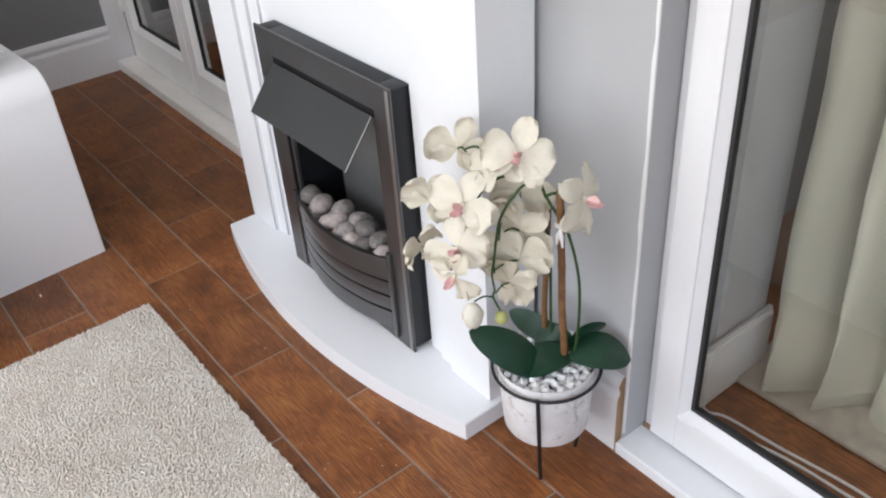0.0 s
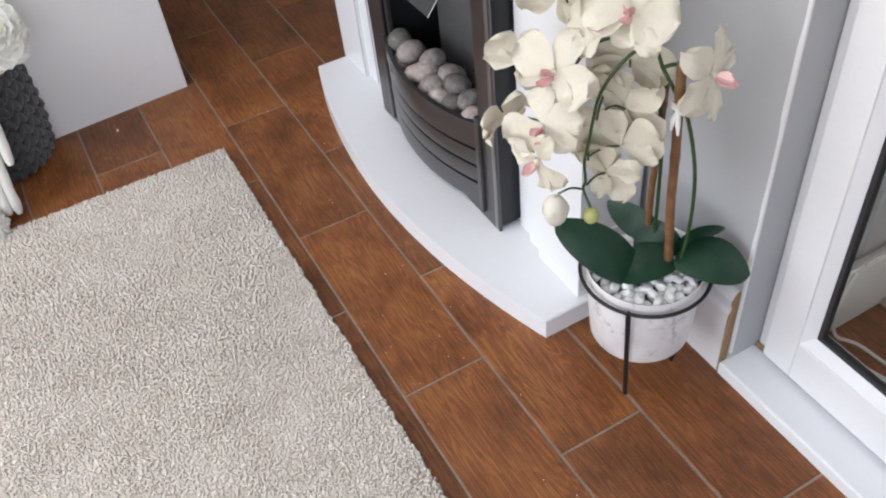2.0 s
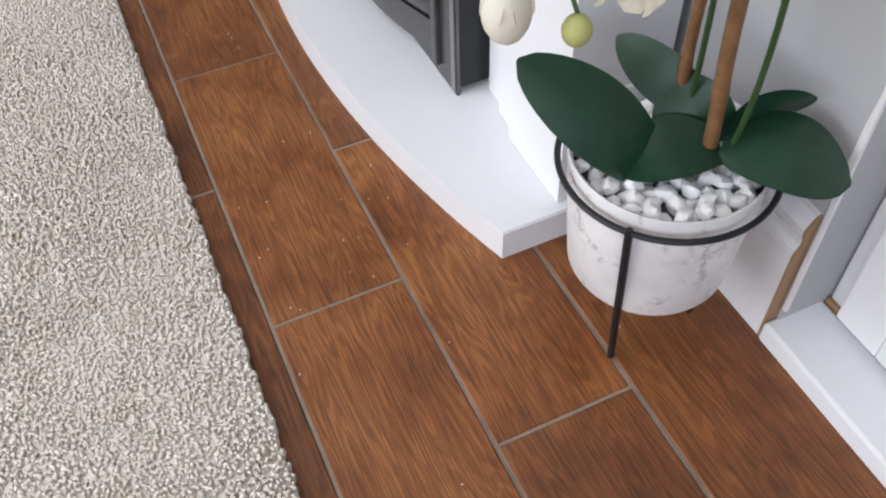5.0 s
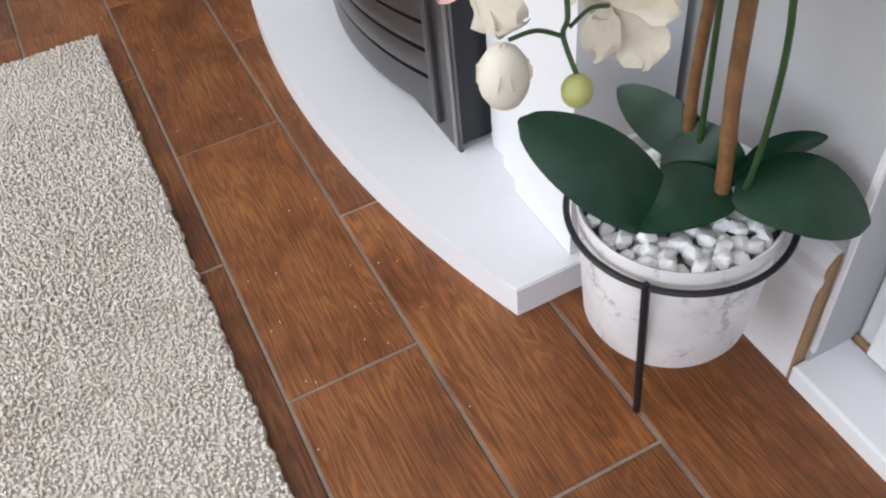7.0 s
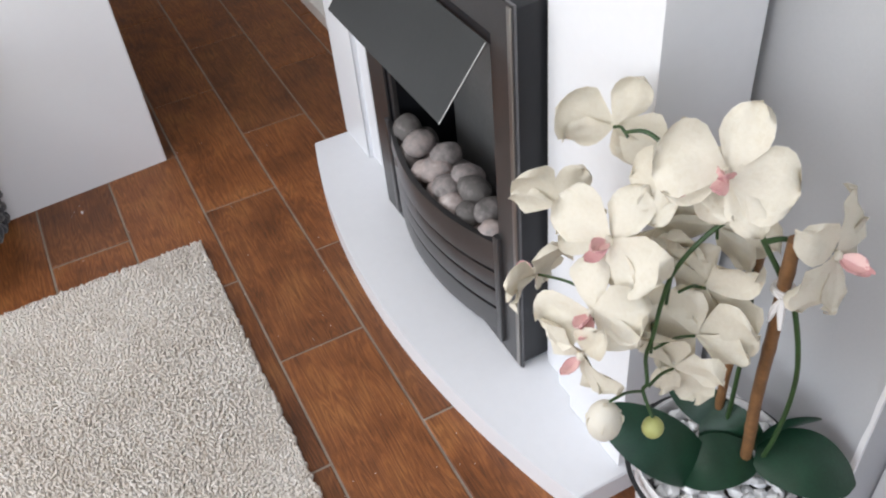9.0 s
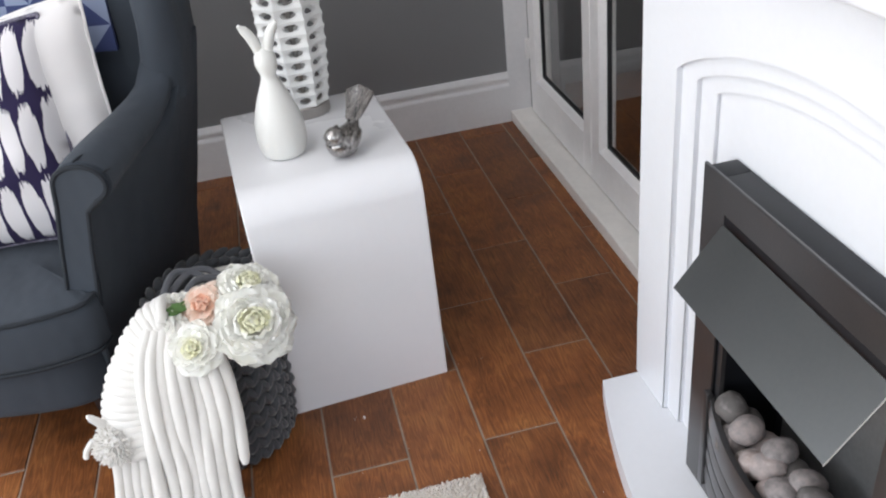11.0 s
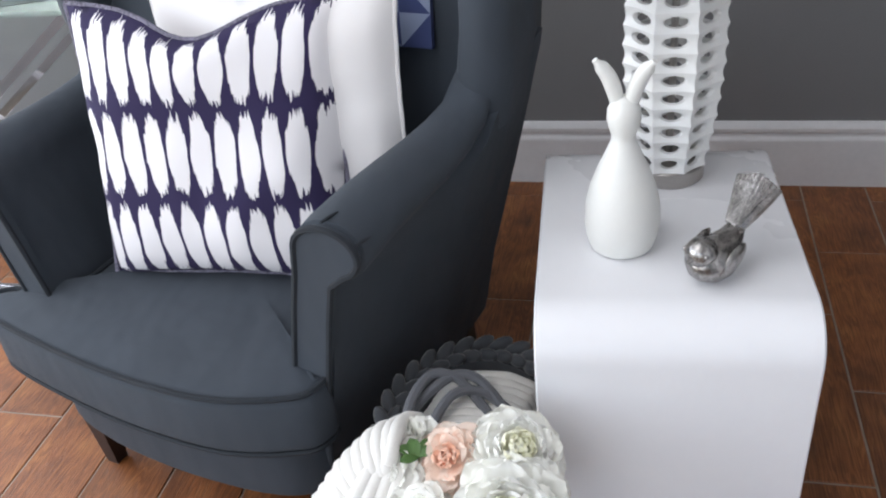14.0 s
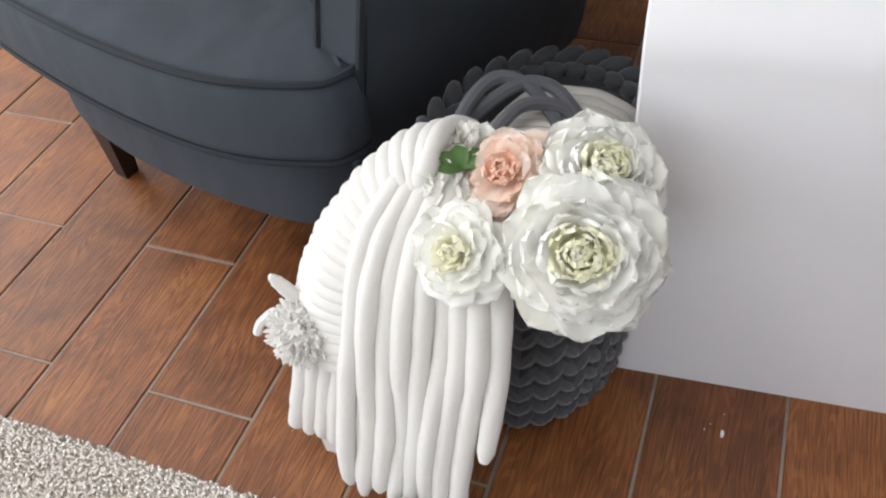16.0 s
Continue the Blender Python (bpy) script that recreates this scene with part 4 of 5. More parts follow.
grid_skin(bm, [[(-flare(z) + 0.075, -0.645, z), (flare(z) - 0.075, -0.645, z), (flare(z) - 0.085, -0.672, z), (-flare(z) + 0.085, -0.672, z)] for z in np.linspace(0.15, 1.12, 12)], True, True)
part("outside_back", bm, M_CHAIR, chair)
for x, y in ((0.297, 0.012), (-0.26, 0.0), (0.26, -0.56), (-0.26, -0.56)):
    bm = bmesh.new()
    sx = 1 if x > 0 else -1
    rows = [[(x + a * r, y + b * r, z) for a, b in ((-1, -1), (1, -1), (1, 1), (-1, 1))] for z, r in ((0.0, 0.0145), (0.175, 0.024))]
    rows[0] = [(a + (0 if y > 0 else 0), b + (0.0 if y > -0.3 else -0.04), c) for a, b, c in rows[0]]
    grid_skin(bm, rows, True, True)
    part("leg", bm, M_LEG, chair, "dark stained tapered leg", smooth=False)


def pillow(name, label, w, h, thick, mat, m, seed=0, flop=0.0, nu=26, trim_mat=None):
    root = thing(name, label=label, category="cushion")
    root.matrix_basis = m
    bm = bmesh.new()
    uvl = bm.loops.layers.uv.new("UVMap")

    def at(u, v, side):
        a, b = 2 * u - 1, 2 * v - 1
        puffy = max(0.0, (1 - a ** 4) * (1 - b ** 4)) ** 0.55
        x = 0.5 * w * a * (1 - 0.055 * (1 - b * b))
        z = 0.5 * h * b * (1 - 0.055 * (1 - a * a)) + 0.5 * h
        y = side * 0.5 * thick * puffy
        wr = 0.012 * noise.noise(Vector((a * 2.2 + seed, b * 2.2, side))) * puffy + 0.004 * noise.noise(Vector((a * 7 + seed, b * 7, side)))
        y += wr
        if flop and b > 0.25:
            k = (b - 0.25) / 0.75
            z -= flop * k * k * math.exp(-((a + 0.0) ** 2) / 0.16)
            y += flop * 0.9 * k * math.exp(-((a + 0.0) ** 2) / 0.2)
        return (x, y, z)

    for side in (1, -1):
        vs = [[bm.verts.new(at(i / nu, j / nu, side)) for i in range(nu + 1)] for j in range(nu + 1)]
        for j in range(nu):
            for i in range(nu):
                f = bm.faces.new((vs[j][i], vs[j][i + 1], vs[j + 1][i + 1], vs[j + 1][i]))
                for lp, (a, b) in zip(f.loops, ((i, j), (i + 1, j), (i + 1, j + 1), (i, j + 1))):
                    lp[uvl].uv = (a / nu, b / nu)
    bmesh.ops.remove_doubles(bm, verts=bm.verts, dist=0.0008)
    cover = part("cover", bm, mat, root)
    bm = bmesh.new()
    edge = [at(t, 0, 0) for t in np.linspace(0, 1, 20)] + [at(1, t, 0) for t in np.linspace(0, 1, 20)] + [at(t, 1, 0) for t in np.linspace(1, 0, 20)] + [at(0, t, 0) for t in np.linspace(1, 0, 20)]
    tube(bm, edge, 0.004 if trim_mat is None else 0.005, 6)
    part("seam" if trim_mat is None else "braid", bm, trim_mat or mat, root, "" if trim_mat is None else "navy and white braided edge")
    return root


CH = pose(-1.348, -1.049, 0, 0, 0, -106.9)
pillow("cushion", "plain white cotton cushion with a flanged edge", 0.49, 0.5, 0.12, M_COTTON, CH @ pose(-0.08, -0.27, 0.455, 10, 3, 8), 3, 0.02)
pillow("cushion", "navy and white ikat print cushion with a slumped top edge", 0.49, 0.5, 0.15, M_IKAT, CH @ pose(-0.007, -0.15, 0.449, 14, 0, 18), 7, 0.05, trim_mat=M_TASSEL)

throw = thing("folded_throw", label="folded blue throw with a triangle weave over the chair back", category="throw")
throw.matrix_basis = CH
bm = bmesh.new()
uvl = bm.loops.layers.uv.new("UVMap")
prof_t = [(-0.458, 0.805), (-0.466, 0.88), (-0.481, 0.96), (-0.494, 1.04), (-0.507, 1.12), (-0.56, 1.17), (-0.62, 1.175), (-0.665, 1.15), (-0.672, 1.05), (-0.672, 0.8)]
lens_ = [0.0]
for a, b in zip(prof_t, prof_t[1:]):
    lens_.append(lens_[-1] + math.dist(a, b))
nu = 12
for off in (0.0, 0.012):
    vs = []
    for (y, z), d in zip(prof_t, lens_):
        k = 1 if y > -0.6 else -1
        vs.append([bm.verts.new((-0.30 + 0.345 * i / nu, y + (off - 0.0) * k * 0.8 + 0.002 * math.sin(i * 1.3 + z * 20), z + (off if -0.66 < y < -0.535 else 0))) for i in range(nu + 1)])
    for j in range(len(vs) - 1):
        for i in range(nu):
            f = bm.faces.new((vs[j][i], vs[j][i + 1], vs[j + 1][i + 1], vs[j + 1][i]))
            for lp, (a, b) in zip(f.loops, ((i, j), (i + 1, j), (i + 1, j + 1), (i, j + 1))):
                lp[uvl].uv = (a / nu * 0.345 / 0.06, lens_[b] / 0.06)
    if off == 0:
        first = vs
    else:
        for j in range(len(vs) - 1):
            for i in (0, nu):
                bm.faces.new((first[j][i], first[j + 1][i], vs[j + 1][i], vs[j][i]))
        for i in range(nu):
            bm.faces.new((first[0][i], first[0][i + 1], vs[0][i + 1], vs[0][i]))
part("cloth", bm, M_TRI, throw)

# ---- rug ----
rug = thing("rug", (0, 0, 0), 0, "cream and beige long pile shag rug on the tiled floor", "rug")
RX0, RX1, RY0, RY1 = -0.893, 0.507, -2.03, -0.032
part("backing", boxes((RX0 + 0.008, RY0 + 0.008, 0, RX1 - 0.008, RY1 - 0.008, 0.0125)), M_PILE, rug, smooth=False)
rs = np.random.RandomState(5)
xs, ys = [], []
sp = 0.0048
gx, gy = np.meshgrid(np.arange(RX0 + 0.005, RX1 - 0.004, sp), np.arange(-1.5, RY1 - 0.004, sp))
gx2, gy2 = np.meshgrid(np.arange(RX0 + 0.005, RX1 - 0.004, sp * 2.2), np.arange(RY0 + 0.005, -1.5, sp * 2.2))
px = np.concatenate([gx.ravel(), gx2.ravel()])
py = np.concatenate([gy.ravel(), gy2.ravel()])
big = np.concatenate([np.ones(gx.size), np.full(gx2.size, 2.2)])
N = px.size
px = px + rs.uniform(-0.003, 0.003, N)
py = py + rs.uniform(-0.003, 0.003, N)
la = 6.0 * np.sin(px * 5.1 + 1.3 * np.sin(py * 4.0)) + 5.0 * np.sin(py * 6.7 + px * 2.0)
la = la * 0.5 + rs.uniform(-2.6, 2.6, N)
patch = np.sin(px * 17 + 2.2 * np.sin(py * 9) + 1.0) * np.sin(py * 21 + 1.7 * np.sin(px * 12))
clump = np.sin(px * 260 + 3 * np.sin(py * 90)) * np.sin(py * 240 + 3 * np.sin(px * 110))
lean = rs.uniform(0.15, 1.0, N) * 0.0045 * (1 + 0.5 * patch)
hh = rs.uniform(0.0138, 0.016, N) + 0.0009 * clump + 0.001 * patch + 0.0014 * np.sin(px * 7 + 2 * np.sin(py * 5))
ed = np.minimum(np.minimum(px - RX0, RX1 - px), RY1 - py)
lean = np.where(ed < 0.012, lean * 0.4, lean)
rad = rs.uniform(0.003, 0.0044, N) * big
verts = np.zeros((N, 10, 3))
dx, dy = np.cos(la) * lean, np.sin(la) * lean
for lv, (f, hz, rr) in enumerate(((0.0, 0.0, 0.8), (0.4, 0.62, 1.0), (1.0, 0.95, 0.72))):
    for k in range(3):
        a = 2 * math.pi * k / 3 + la + lv * 0.7
        verts[:, lv * 3 + k, 0] = px + dx * f + rad * rr * np.cos(a)
        verts[:, lv * 3 + k, 1] = py + dy * f + rad * rr * np.sin(a)
        verts[:, lv * 3 + k, 2] = 0.004 + hh * hz
verts[:, 9, 0], verts[:, 9, 1], verts[:, 9, 2] = px + dx * 1.25, py + dy * 1.25, 0.004 + hh
quads = []
for lv in (0, 1):
    for k in range(3):
        j = (k + 1) % 3
        quads += [(lv * 3 + k, lv * 3 + j, lv * 3 + 3 + j), (lv * 3 + k, lv * 3 + 3 + j, lv * 3 + 3 + k)]
quads += [(6, 7, 9), (7, 8, 9), (8, 6, 9)]
faces = (np.array(quads)[None] + 10 * np.arange(N)[:, None, None]).reshape(-1, 3)
me = bpy.data.meshes.new("pile")
me.from_pydata(verts.reshape(-1, 3), [], faces.tolist())
me.materials.append(M_PILE)
me.polygons.foreach_set("use_smooth", [True] * len(faces))
pile = new("pile", me)
pile.parent = rug
tagged(pile, "twisted cream pile", kind="stuff")

# ---- knitted basket with throw and peonies ----
BC = Vector((-1.24, -0.535, 0))
BTURN = radians(-8)
basket = thing("knitted_basket", tuple(BC), -8, "charcoal chunky knitted felt cord basket with two cord handles", "basket")


def basket_r(z):
    return 0.146 + 0.018 * min(1, z / 0.1) + 0.004 * max(0, (z - 0.25) / 0.1)


def bpt(a, z, out=0.0):
    r = basket_r(z) + out
    return Vector((r * 1.0 * math.cos(a) - 0.15 * z, r * 0.82 * math.sin(a), z))


bm = bmesh.new()
NS, RZ = 26, 0.0325
for j in range(10):
    z = 0.018 + j * RZ
    for i in range(NS):
        for s in (-1, 1):
            a = 2 * math.pi * (i + 0.25 * s) / NS
            p = bpt(a, z)
            turn = Euler((0, 0, a)).to_matrix() @ Euler((s * 0.62, 0, 0)).to_matrix()
            blob(bm, p, (0.0115, 0.0125, 0.0235), turn, 8, 5)
knit = part("knitted_wall", bm, M_BASKET, basket, kind="stuff")
bm = bmesh.new()
lathe(bm, [(0.14, 0.004), (0.152, 0.02), (0.16, 0.2), (0.155, 0.33), (0.146, 0.33), (0.15, 0.2), (0.14, 0.03)], 32, squash=0.82)
for v in bm.verts:
    v.co.x -= 0.15 * v.co.z
part("lining", bm, M_BASKET, basket)
bm = bmesh.new()
NB = 28
for i in range(NB):
    a = 2 * math.pi * i / NB
    for s in (-1, 1):
        p = bpt(a + (0.035 if s > 0 else -0.035), 0.338 + 0.004 * s, 0.0095 * s)
        turn = Euler((0, 0, a + 0.5 * s)).to_matrix() @ Euler((radians(70), 0, 0)).to_matrix()
        blob(bm, p, (0.0125, 0.0125, 0.025), turn, 10, 6)
part("braided_rim", bm, M_BASKET, basket)


def local(p, root):
    return root.matrix_basis.inverted() @ Vector(p)


for pts in ([(-1.155, -0.60, 0.36), (-1.165, -0.592, 0.41), (-1.205, -0.585, 0.44), (-1.25, -0.565, 0.45), (-1.262, -0.53, 0.44), (-1.25, -0.50, 0.42), (-1.225, -0.47, 0.40)],
            [(-1.19, -0.61, 0.38), (-1.215, -0.575, 0.425), (-1.26, -0.535, 0.44), (-1.27, -0.50, 0.435), (-1.255, -0.47, 0.42), (-1.235, -0.445, 0.40)],
            [(-1.17, -0.56, 0.39), (-1.20, -0.54, 0.425), (-1.235, -0.52, 0.43), (-1.25, -0.48, 0.42), (-1.24, -0.44, 0.395)]):
    bm = bmesh.new()
    tube(bm, spline([local(Vector(p) + Vector((-0.06, -0.03, -0.045)), basket) for p in pts], 5), 0.0085, 8)
    part("handle", bm, M_HANDLE, basket, "grey felt cord handle")

blanket = thing("plush_throw", (0, 0, 0), 0, "white ribbed plush throw spilling over the basket to the floor", "throw")


def rib(pts, r, layer):
    bm = bmesh.new()
    sp_ = []
    for p in spline(pts, 6):
        w = min(1, max(0, (p.z - 0.1) / 0.3))
        sp_.append(p + w * Vector((-0.036, 0, -0.03)))
    n_ = len(sp_)
    rad_ = [r * (1.0 + 0.2 * noise.noise(Vector((p.x * 30, p.y * 30, p.z * 26))) + 0.08 * noise.noise(Vector((p.x * 120, p.y * 120, p.z * 120)))) * (0.5 if i in (0, n_ - 1) else 0.85 if i in (1, n_ - 2) else 1) for i, p in enumerate(sp_)]
    tube(bm, sp_, rad_, 10)
    part("rib", bm, M_PLUSH, blanket)


rb = random.Random(21)
NR1 = 9
for i in range(NR1):
    t = i / (NR1 - 1)
    jx, end = rb.uniform(-0.007, 0.007), rb.uniform(-0.01, 0.02)
    ym = -0.675 + 0.175 * t
    rib([(-1.17 + 0.02 * t, -0.60 + 0.07 * t, 0.40), (-1.12 + 0.01 * t, -0.615 + 0.085 * t, 0.445 - 0.015 * t), (-1.055, -0.64 + 0.12 * t, 0.435 - 0.02 * t), (-1.005 + jx, -0.662 + 0.155 * t, 0.385 - 0.02 * t),
         (-0.978 + jx, ym, 0.27), (-0.958 - jx, ym - 0.006 + 0.008 * math.sin(6 * t), 0.14), (-0.935 + jx, -0.685 + 0.165 * t, 0.018 + abs(end))][:6 if i > 7 else 7], 0.0128, 1)
OUT = [Vector(p) for p in ((-1.145, -0.60, 0.455), (-1.115, -0.635, 0.455), (-1.085, -0.67, 0.435), (-1.06, -0.70, 0.40), (-1.045, -0.725, 0.36), (-1.035, -0.742, 0.315), (-1.03, -0.755, 0.27), (-1.03, -0.765, 0.225), (-1.03, -0.765, 0.18))]
outl = spline(OUT, 5)
for i in range(0, len(outl), 2):
    t = i / (len(outl) - 1)
    o = outl[i]
    e = Vector((-1.07 + 0.075 * t, -0.61 - 0.045 * t, 0.45 - 0.25 * t))
    rib([o + Vector((-0.045, 0.012, -0.035)), o + Vector((-0.012, -0.008, -0.006)), o.lerp(e, 0.3) + Vector((0.016, -0.004, 0.012 * (1 - t))), o.lerp(e, 0.7) + Vector((0.014, 0, 0.006)), e], 0.0125, 2)
for i in range(6):
    t = i / 5
    rib([(-1.03 + 0.01 * t, -0.745 + 0.09 * t, 0.27), (-1.01, -0.757 + 0.085 * t, 0.19), (-1.0 + 0.008 * t, -0.772 + 0.092 * t, 0.10), (-0.99 + 0.01 * t, -0.785 + 0.10 * t, 0.022 + rb.uniform(0, 0.018))], 0.0125, 2)
for i in range(11):
    t = i / 10
    rib([(-1.18 - 0.17 * t, -0.645 + 0.05 * t, 0.33), (-1.18 - 0.16 * t, -0.605 + 0.05 * t, 0.37), (-1.19 - 0.15 * t, -0.54 + 0.05 * t, 0.378), (-1.20 - 0.14 * t, -0.485 + 0.045 * t, 0.36), (-1.21 - 0.14 * t, -0.465 + 0.04 * t, 0.32)], 0.0105, 3)


def pompom(at, r, tassel=True):
    bm = bmesh.new()
    rp = random.Random(int(at[0] * 1000))
    blob(bm, at, (r * 0.82, r * 0.82, r * 0.8), None, 16, 10, 0.15, 3)
    for i in range(700):
        d = Vector((rp.gauss(0, 1), rp.gauss(0, 1), rp.gauss(0, 1))).normalized()
        e = Vector(at) + d * r * rp.uniform(0.88, 1.1) + Vector((rp.uniform(-0.003, 0.003), rp.uniform(-0.003, 0.003), 0))
        tube(bm, [Vector(at) + d * r * 0.6, Vector(at) + d * r * 0.8, e], [0.003, 0.0038, 0.0014], 5)
    part("pompom", bm, M_PLUSH, blanket, "fluffy white pompom")


pompom((-1.026, -0.752, 0.21), 0.046)
pompom((-0.895, -0.60, 0.036), 0.034)
bm = bmesh.new()
tube(bm, spline([(-1.04, -0.762, 0.25), (-1.038, -0.779, 0.272), (-1.035, -0.787, 0.287)], 4), [0.008, 0.009, 0.009, 0.009, 0.008, 0.008, 0.006, 0.005, 0.003], 8)
tube(bm, spline([(-1.03, -0.79, 0.228), (-1.015, -0.806, 0.218), (-1.007, -0.811, 0.203)], 4), [0.006, 0.007, 0.007, 0.006, 0.006, 0.006, 0.006, 0.006, 0.004], 8)
part("tie", bm, M_PLUSH, blanket)
bm = bmesh.new()
rows = [[(-0.985 + 0.002 * math.sin(v * 3), -0.745 + 0.032 * u, 0.004 + 0.055 * v) for u in (0, 0.5, 1)] for v in (0, 0.5, 1)]
grid_skin(bm, rows)
grid_skin(bm, [[(x + 0.0012, y, z) for x, y, z in r][::-1] for r in rows])
part("care_label", bm, M_COTTON, blanket, "white fabric care label")


def petal_mesh(bm, m, length, width, cup=0.3, curl=0.0, ruffle=0.0, seed=0, tip=0.75, nu=6, nv=7, base=0.12, single=False):
    """One petal growing along its own x from the origin, facing +z; two skins."""
    for side in ((0,) if single else (0, 1)):
        rows = []
        for j in range(nv + 1):
            t = math.sin(0.5 * math.pi * (j / nv)) ** 0.9
            c = 0.58
            w = base + (1 - base) * math.sin(0.5 * math.pi * t / c) ** (1.2 / tip) if t < c else math.sqrt(max(0.0, 1 - ((t - c) / (1 - c)) ** 2.4))
            w = width * 0.5 * max(w, 0.05)
            row = []
            for i in range(nu + 1):
                s = 2 * i / nu - 1
                x = length * t * (1 - 0.04 * s * s)
                y = w * s
                z = cup * length * (t * t * 0.5 + s * s * 0.25 * math.sin(math.pi * t)) + curl * length * t ** 3
                z += ruffle * length * (0.35 + abs(s)) * t * noise.noise(Vector((s * 2.1 + seed, t * 3.0, seed * 1.7)))
                z -= side * 0.0007
                row.append(m @ Vector((x, y, z)))
            rows.append(row if side == 0 else row[::-1])
        grid_skin(bm, rows)


def facing(at, normal, spin=0.0):
    q = Vector(normal).normalized().to_track_quat("Z", "Y")
    return Matrix.Translation(at) @ q.to_matrix().to_4x4() @ pose(0, 0, 0, 0, 0, spin)


def peony(at, normal, r, mat, core, label, seed, layers):
    root = thing("peony", at, 0, label, "flower", "flowers in the basket")
    rp = random.Random(seed)
    base = facing((0, 0, 0), normal)
    outer = bmesh.new()
    inner_b = bmesh.new()
    for li, (count, lo, lift, wid) in enumerate(layers):
        for k in range(count):
            a = 360 * (k + 0.5 * (li % 2)) / count + rp.uniform(-10, 10)
            tilt = -lift + rp.uniform(-9, 9)
            m = base @ pose(0, 0, 0.004 * li, 0, 0, a) @ pose(0.08 * r, 0, 0, 0, tilt, 0)
            petal_mesh(outer if li < len(layers) - (4 if len(layers) > 7 else 3) else inner_b, m, r * lo * rp.uniform(0.9, 1.08), r * wid * 1.12, 0.16 + 0.06 * li, -0.1 + 0.12 * (li > 2), 0.22 + 0.01 * li, rp.uniform(0, 50), 0.8, single=True)
    part("outer_petals", outer, mat, root, kind="stuff")
    part("centre_petals", inner_b, core, root, kind="stuff")
    bm = bmesh.new()
    n3 = Vector(normal).normalized()
    tube(bm, [Vector((0, 0, 0)) - n3 * 0.004, -n3 * 0.03 + Vector((-0.01, 0, -0.02)), -n3 * 0.04 + Vector((-0.03, 0, -0.05))], 0.0025, 6)
    part("stalk", bm, M_STEM, root)
    return root


FULL = ((13, 1.04, -6, 0.8), (14, 1.0, 5, 0.74), (14, 0.9, 14, 0.66), (15, 0.78, 24, 0.56), (16, 0.64, 34, 0.46), (17, 0.52, 46, 0.36), (16, 0.42, 58, 0.28), (14, 0.33, 70, 0.24), (10, 0.26, 82, 0.22))
SMALL = ((9, 1.0, 4, 0.8), (9, 0.86, 18, 0.68), (10, 0.7, 32, 0.5), (10, 0.52, 48, 0.34), (9, 0.38, 64, 0.26), (7, 0.28, 80, 0.24))
peony((-1.06, -0.428, 0.4), (0.82, 0.1, 0.8), 0.077, M_PEONY, M_PEONY_CORE, "large ivory fabric peony with a pale green centre", 1, FULL)
peony((-1.14, -0.43, 0.424), (0.45, 0.2, 1.0), 0.064, M_PEONY, M_PEONY_CORE, "white fabric peony with ruffled petals", 2, FULL)
peony((-1.125, -0.519, 0.418), (0.55, -0.2, 0.9), 0.054, M_PEACH, M_PEACH_CORE, "small peach pink fabric peony", 3, SMALL)
peony((-1.045, -0.545, 0.383), (0.8, -0.25, 0.7), 0.055, M_PEONY, M_PEONY_CORE, "half open cream fabric peony", 4, SMALL)
peony((-1.172, -0.59, 0.40), (0.2, -0.5, 0.9), 0.042, M_PEONY, M_PEONY, "small white fabric peony beside green leaves", 5, SMALL)
peony((-1.112, -0.592, 0.395), (0.6, -0.5, 0.7), 0.042, M_PEONY, M_PEONY, "small white fabric peony beside green leaves", 6, SMALL)
spray = thing("leaf_spray", (-1.118, -0.566, 0.428), 0, "green fabric leaves between the peonies", "leaves")
for k, (a, tl, ln) in enumerate(((165, -12, 0.036), (215, -20, 0.034), (250, -15, 0.036), (310, -25, 0.03), (120, -20, 0.034))):
    bm = bmesh.new()
    petal_mesh(bm, pose(0, 0, 0, 0, 0, a) @ pose(0, 0, 0, 0, tl, 0), ln, 0.019, 0.1, -0.2, 0.1, k, 1.0)
    part("leaf", bm, M_LEAF2, spray)

# ---- orchid in its pot ----
PC = Vector((0.2135, 0.402, 0))
plant = thing("potted_orchid", tuple(PC), 0, "artificial cream orchid in a marble effect pot on a black stand", "potted plant")
RR = 0.108
bm = bmesh.new()
lathe(bm, [(0.078, 0.112), (0.084, 0.114), (0.087, 0.12), (0.099, 0.276), (0.0985, 0.278), (0.0955, 0.276), (0.093, 0.236)], 56)
pot = part("pot", bm, M_MARBLE, plant, "white pot with grey marbling")
bm = bmesh.new()
lathe(bm, [(0.092, 0.243), (0.0925, 0.25), (0.02, 0.252)], 32)
part("filler", bm, M_SOIL, pot)
bm = bmesh.new()
ring = [(RR * math.cos(t), RR * math.sin(t), 0.262) for t in np.linspace(0, 2 * math.pi, 73)]
tube(bm, ring, 0.0034, 8, False)
stand = part("stand_ring", bm, M_BLACK, plant, "black wire ring stand")
for k in range(3):
    a = radians(-53 + 120 * k)
    bm = bmesh.new()
    c, s = math.cos(a), math.sin(a)
    tube(bm, [(RR * c, RR * s, 0.267), (RR * c, RR * s, 0.262), (0.64 * RR * c, 0.64 * RR * s, 0.002)], [0.003, 0.0042, 0.0042], 8)
    part("leg", bm, M_BLACK, stand)
bm = bmesh.new()
tube(bm, [(0.069 * math.cos(t), 0.069 * math.sin(t), 0.108) for t in np.linspace(0, 2 * math.pi, 49)], 0.003, 6, False)
for k in range(3):
    a = radians(-53 + 120 * k)
    tube(bm, [(0.069 * math.cos(a), 0.069 * math.sin(a), 0.108), (0.083 * math.cos(a), 0.083 * math.sin(a), 0.11)], 0.0028, 6)
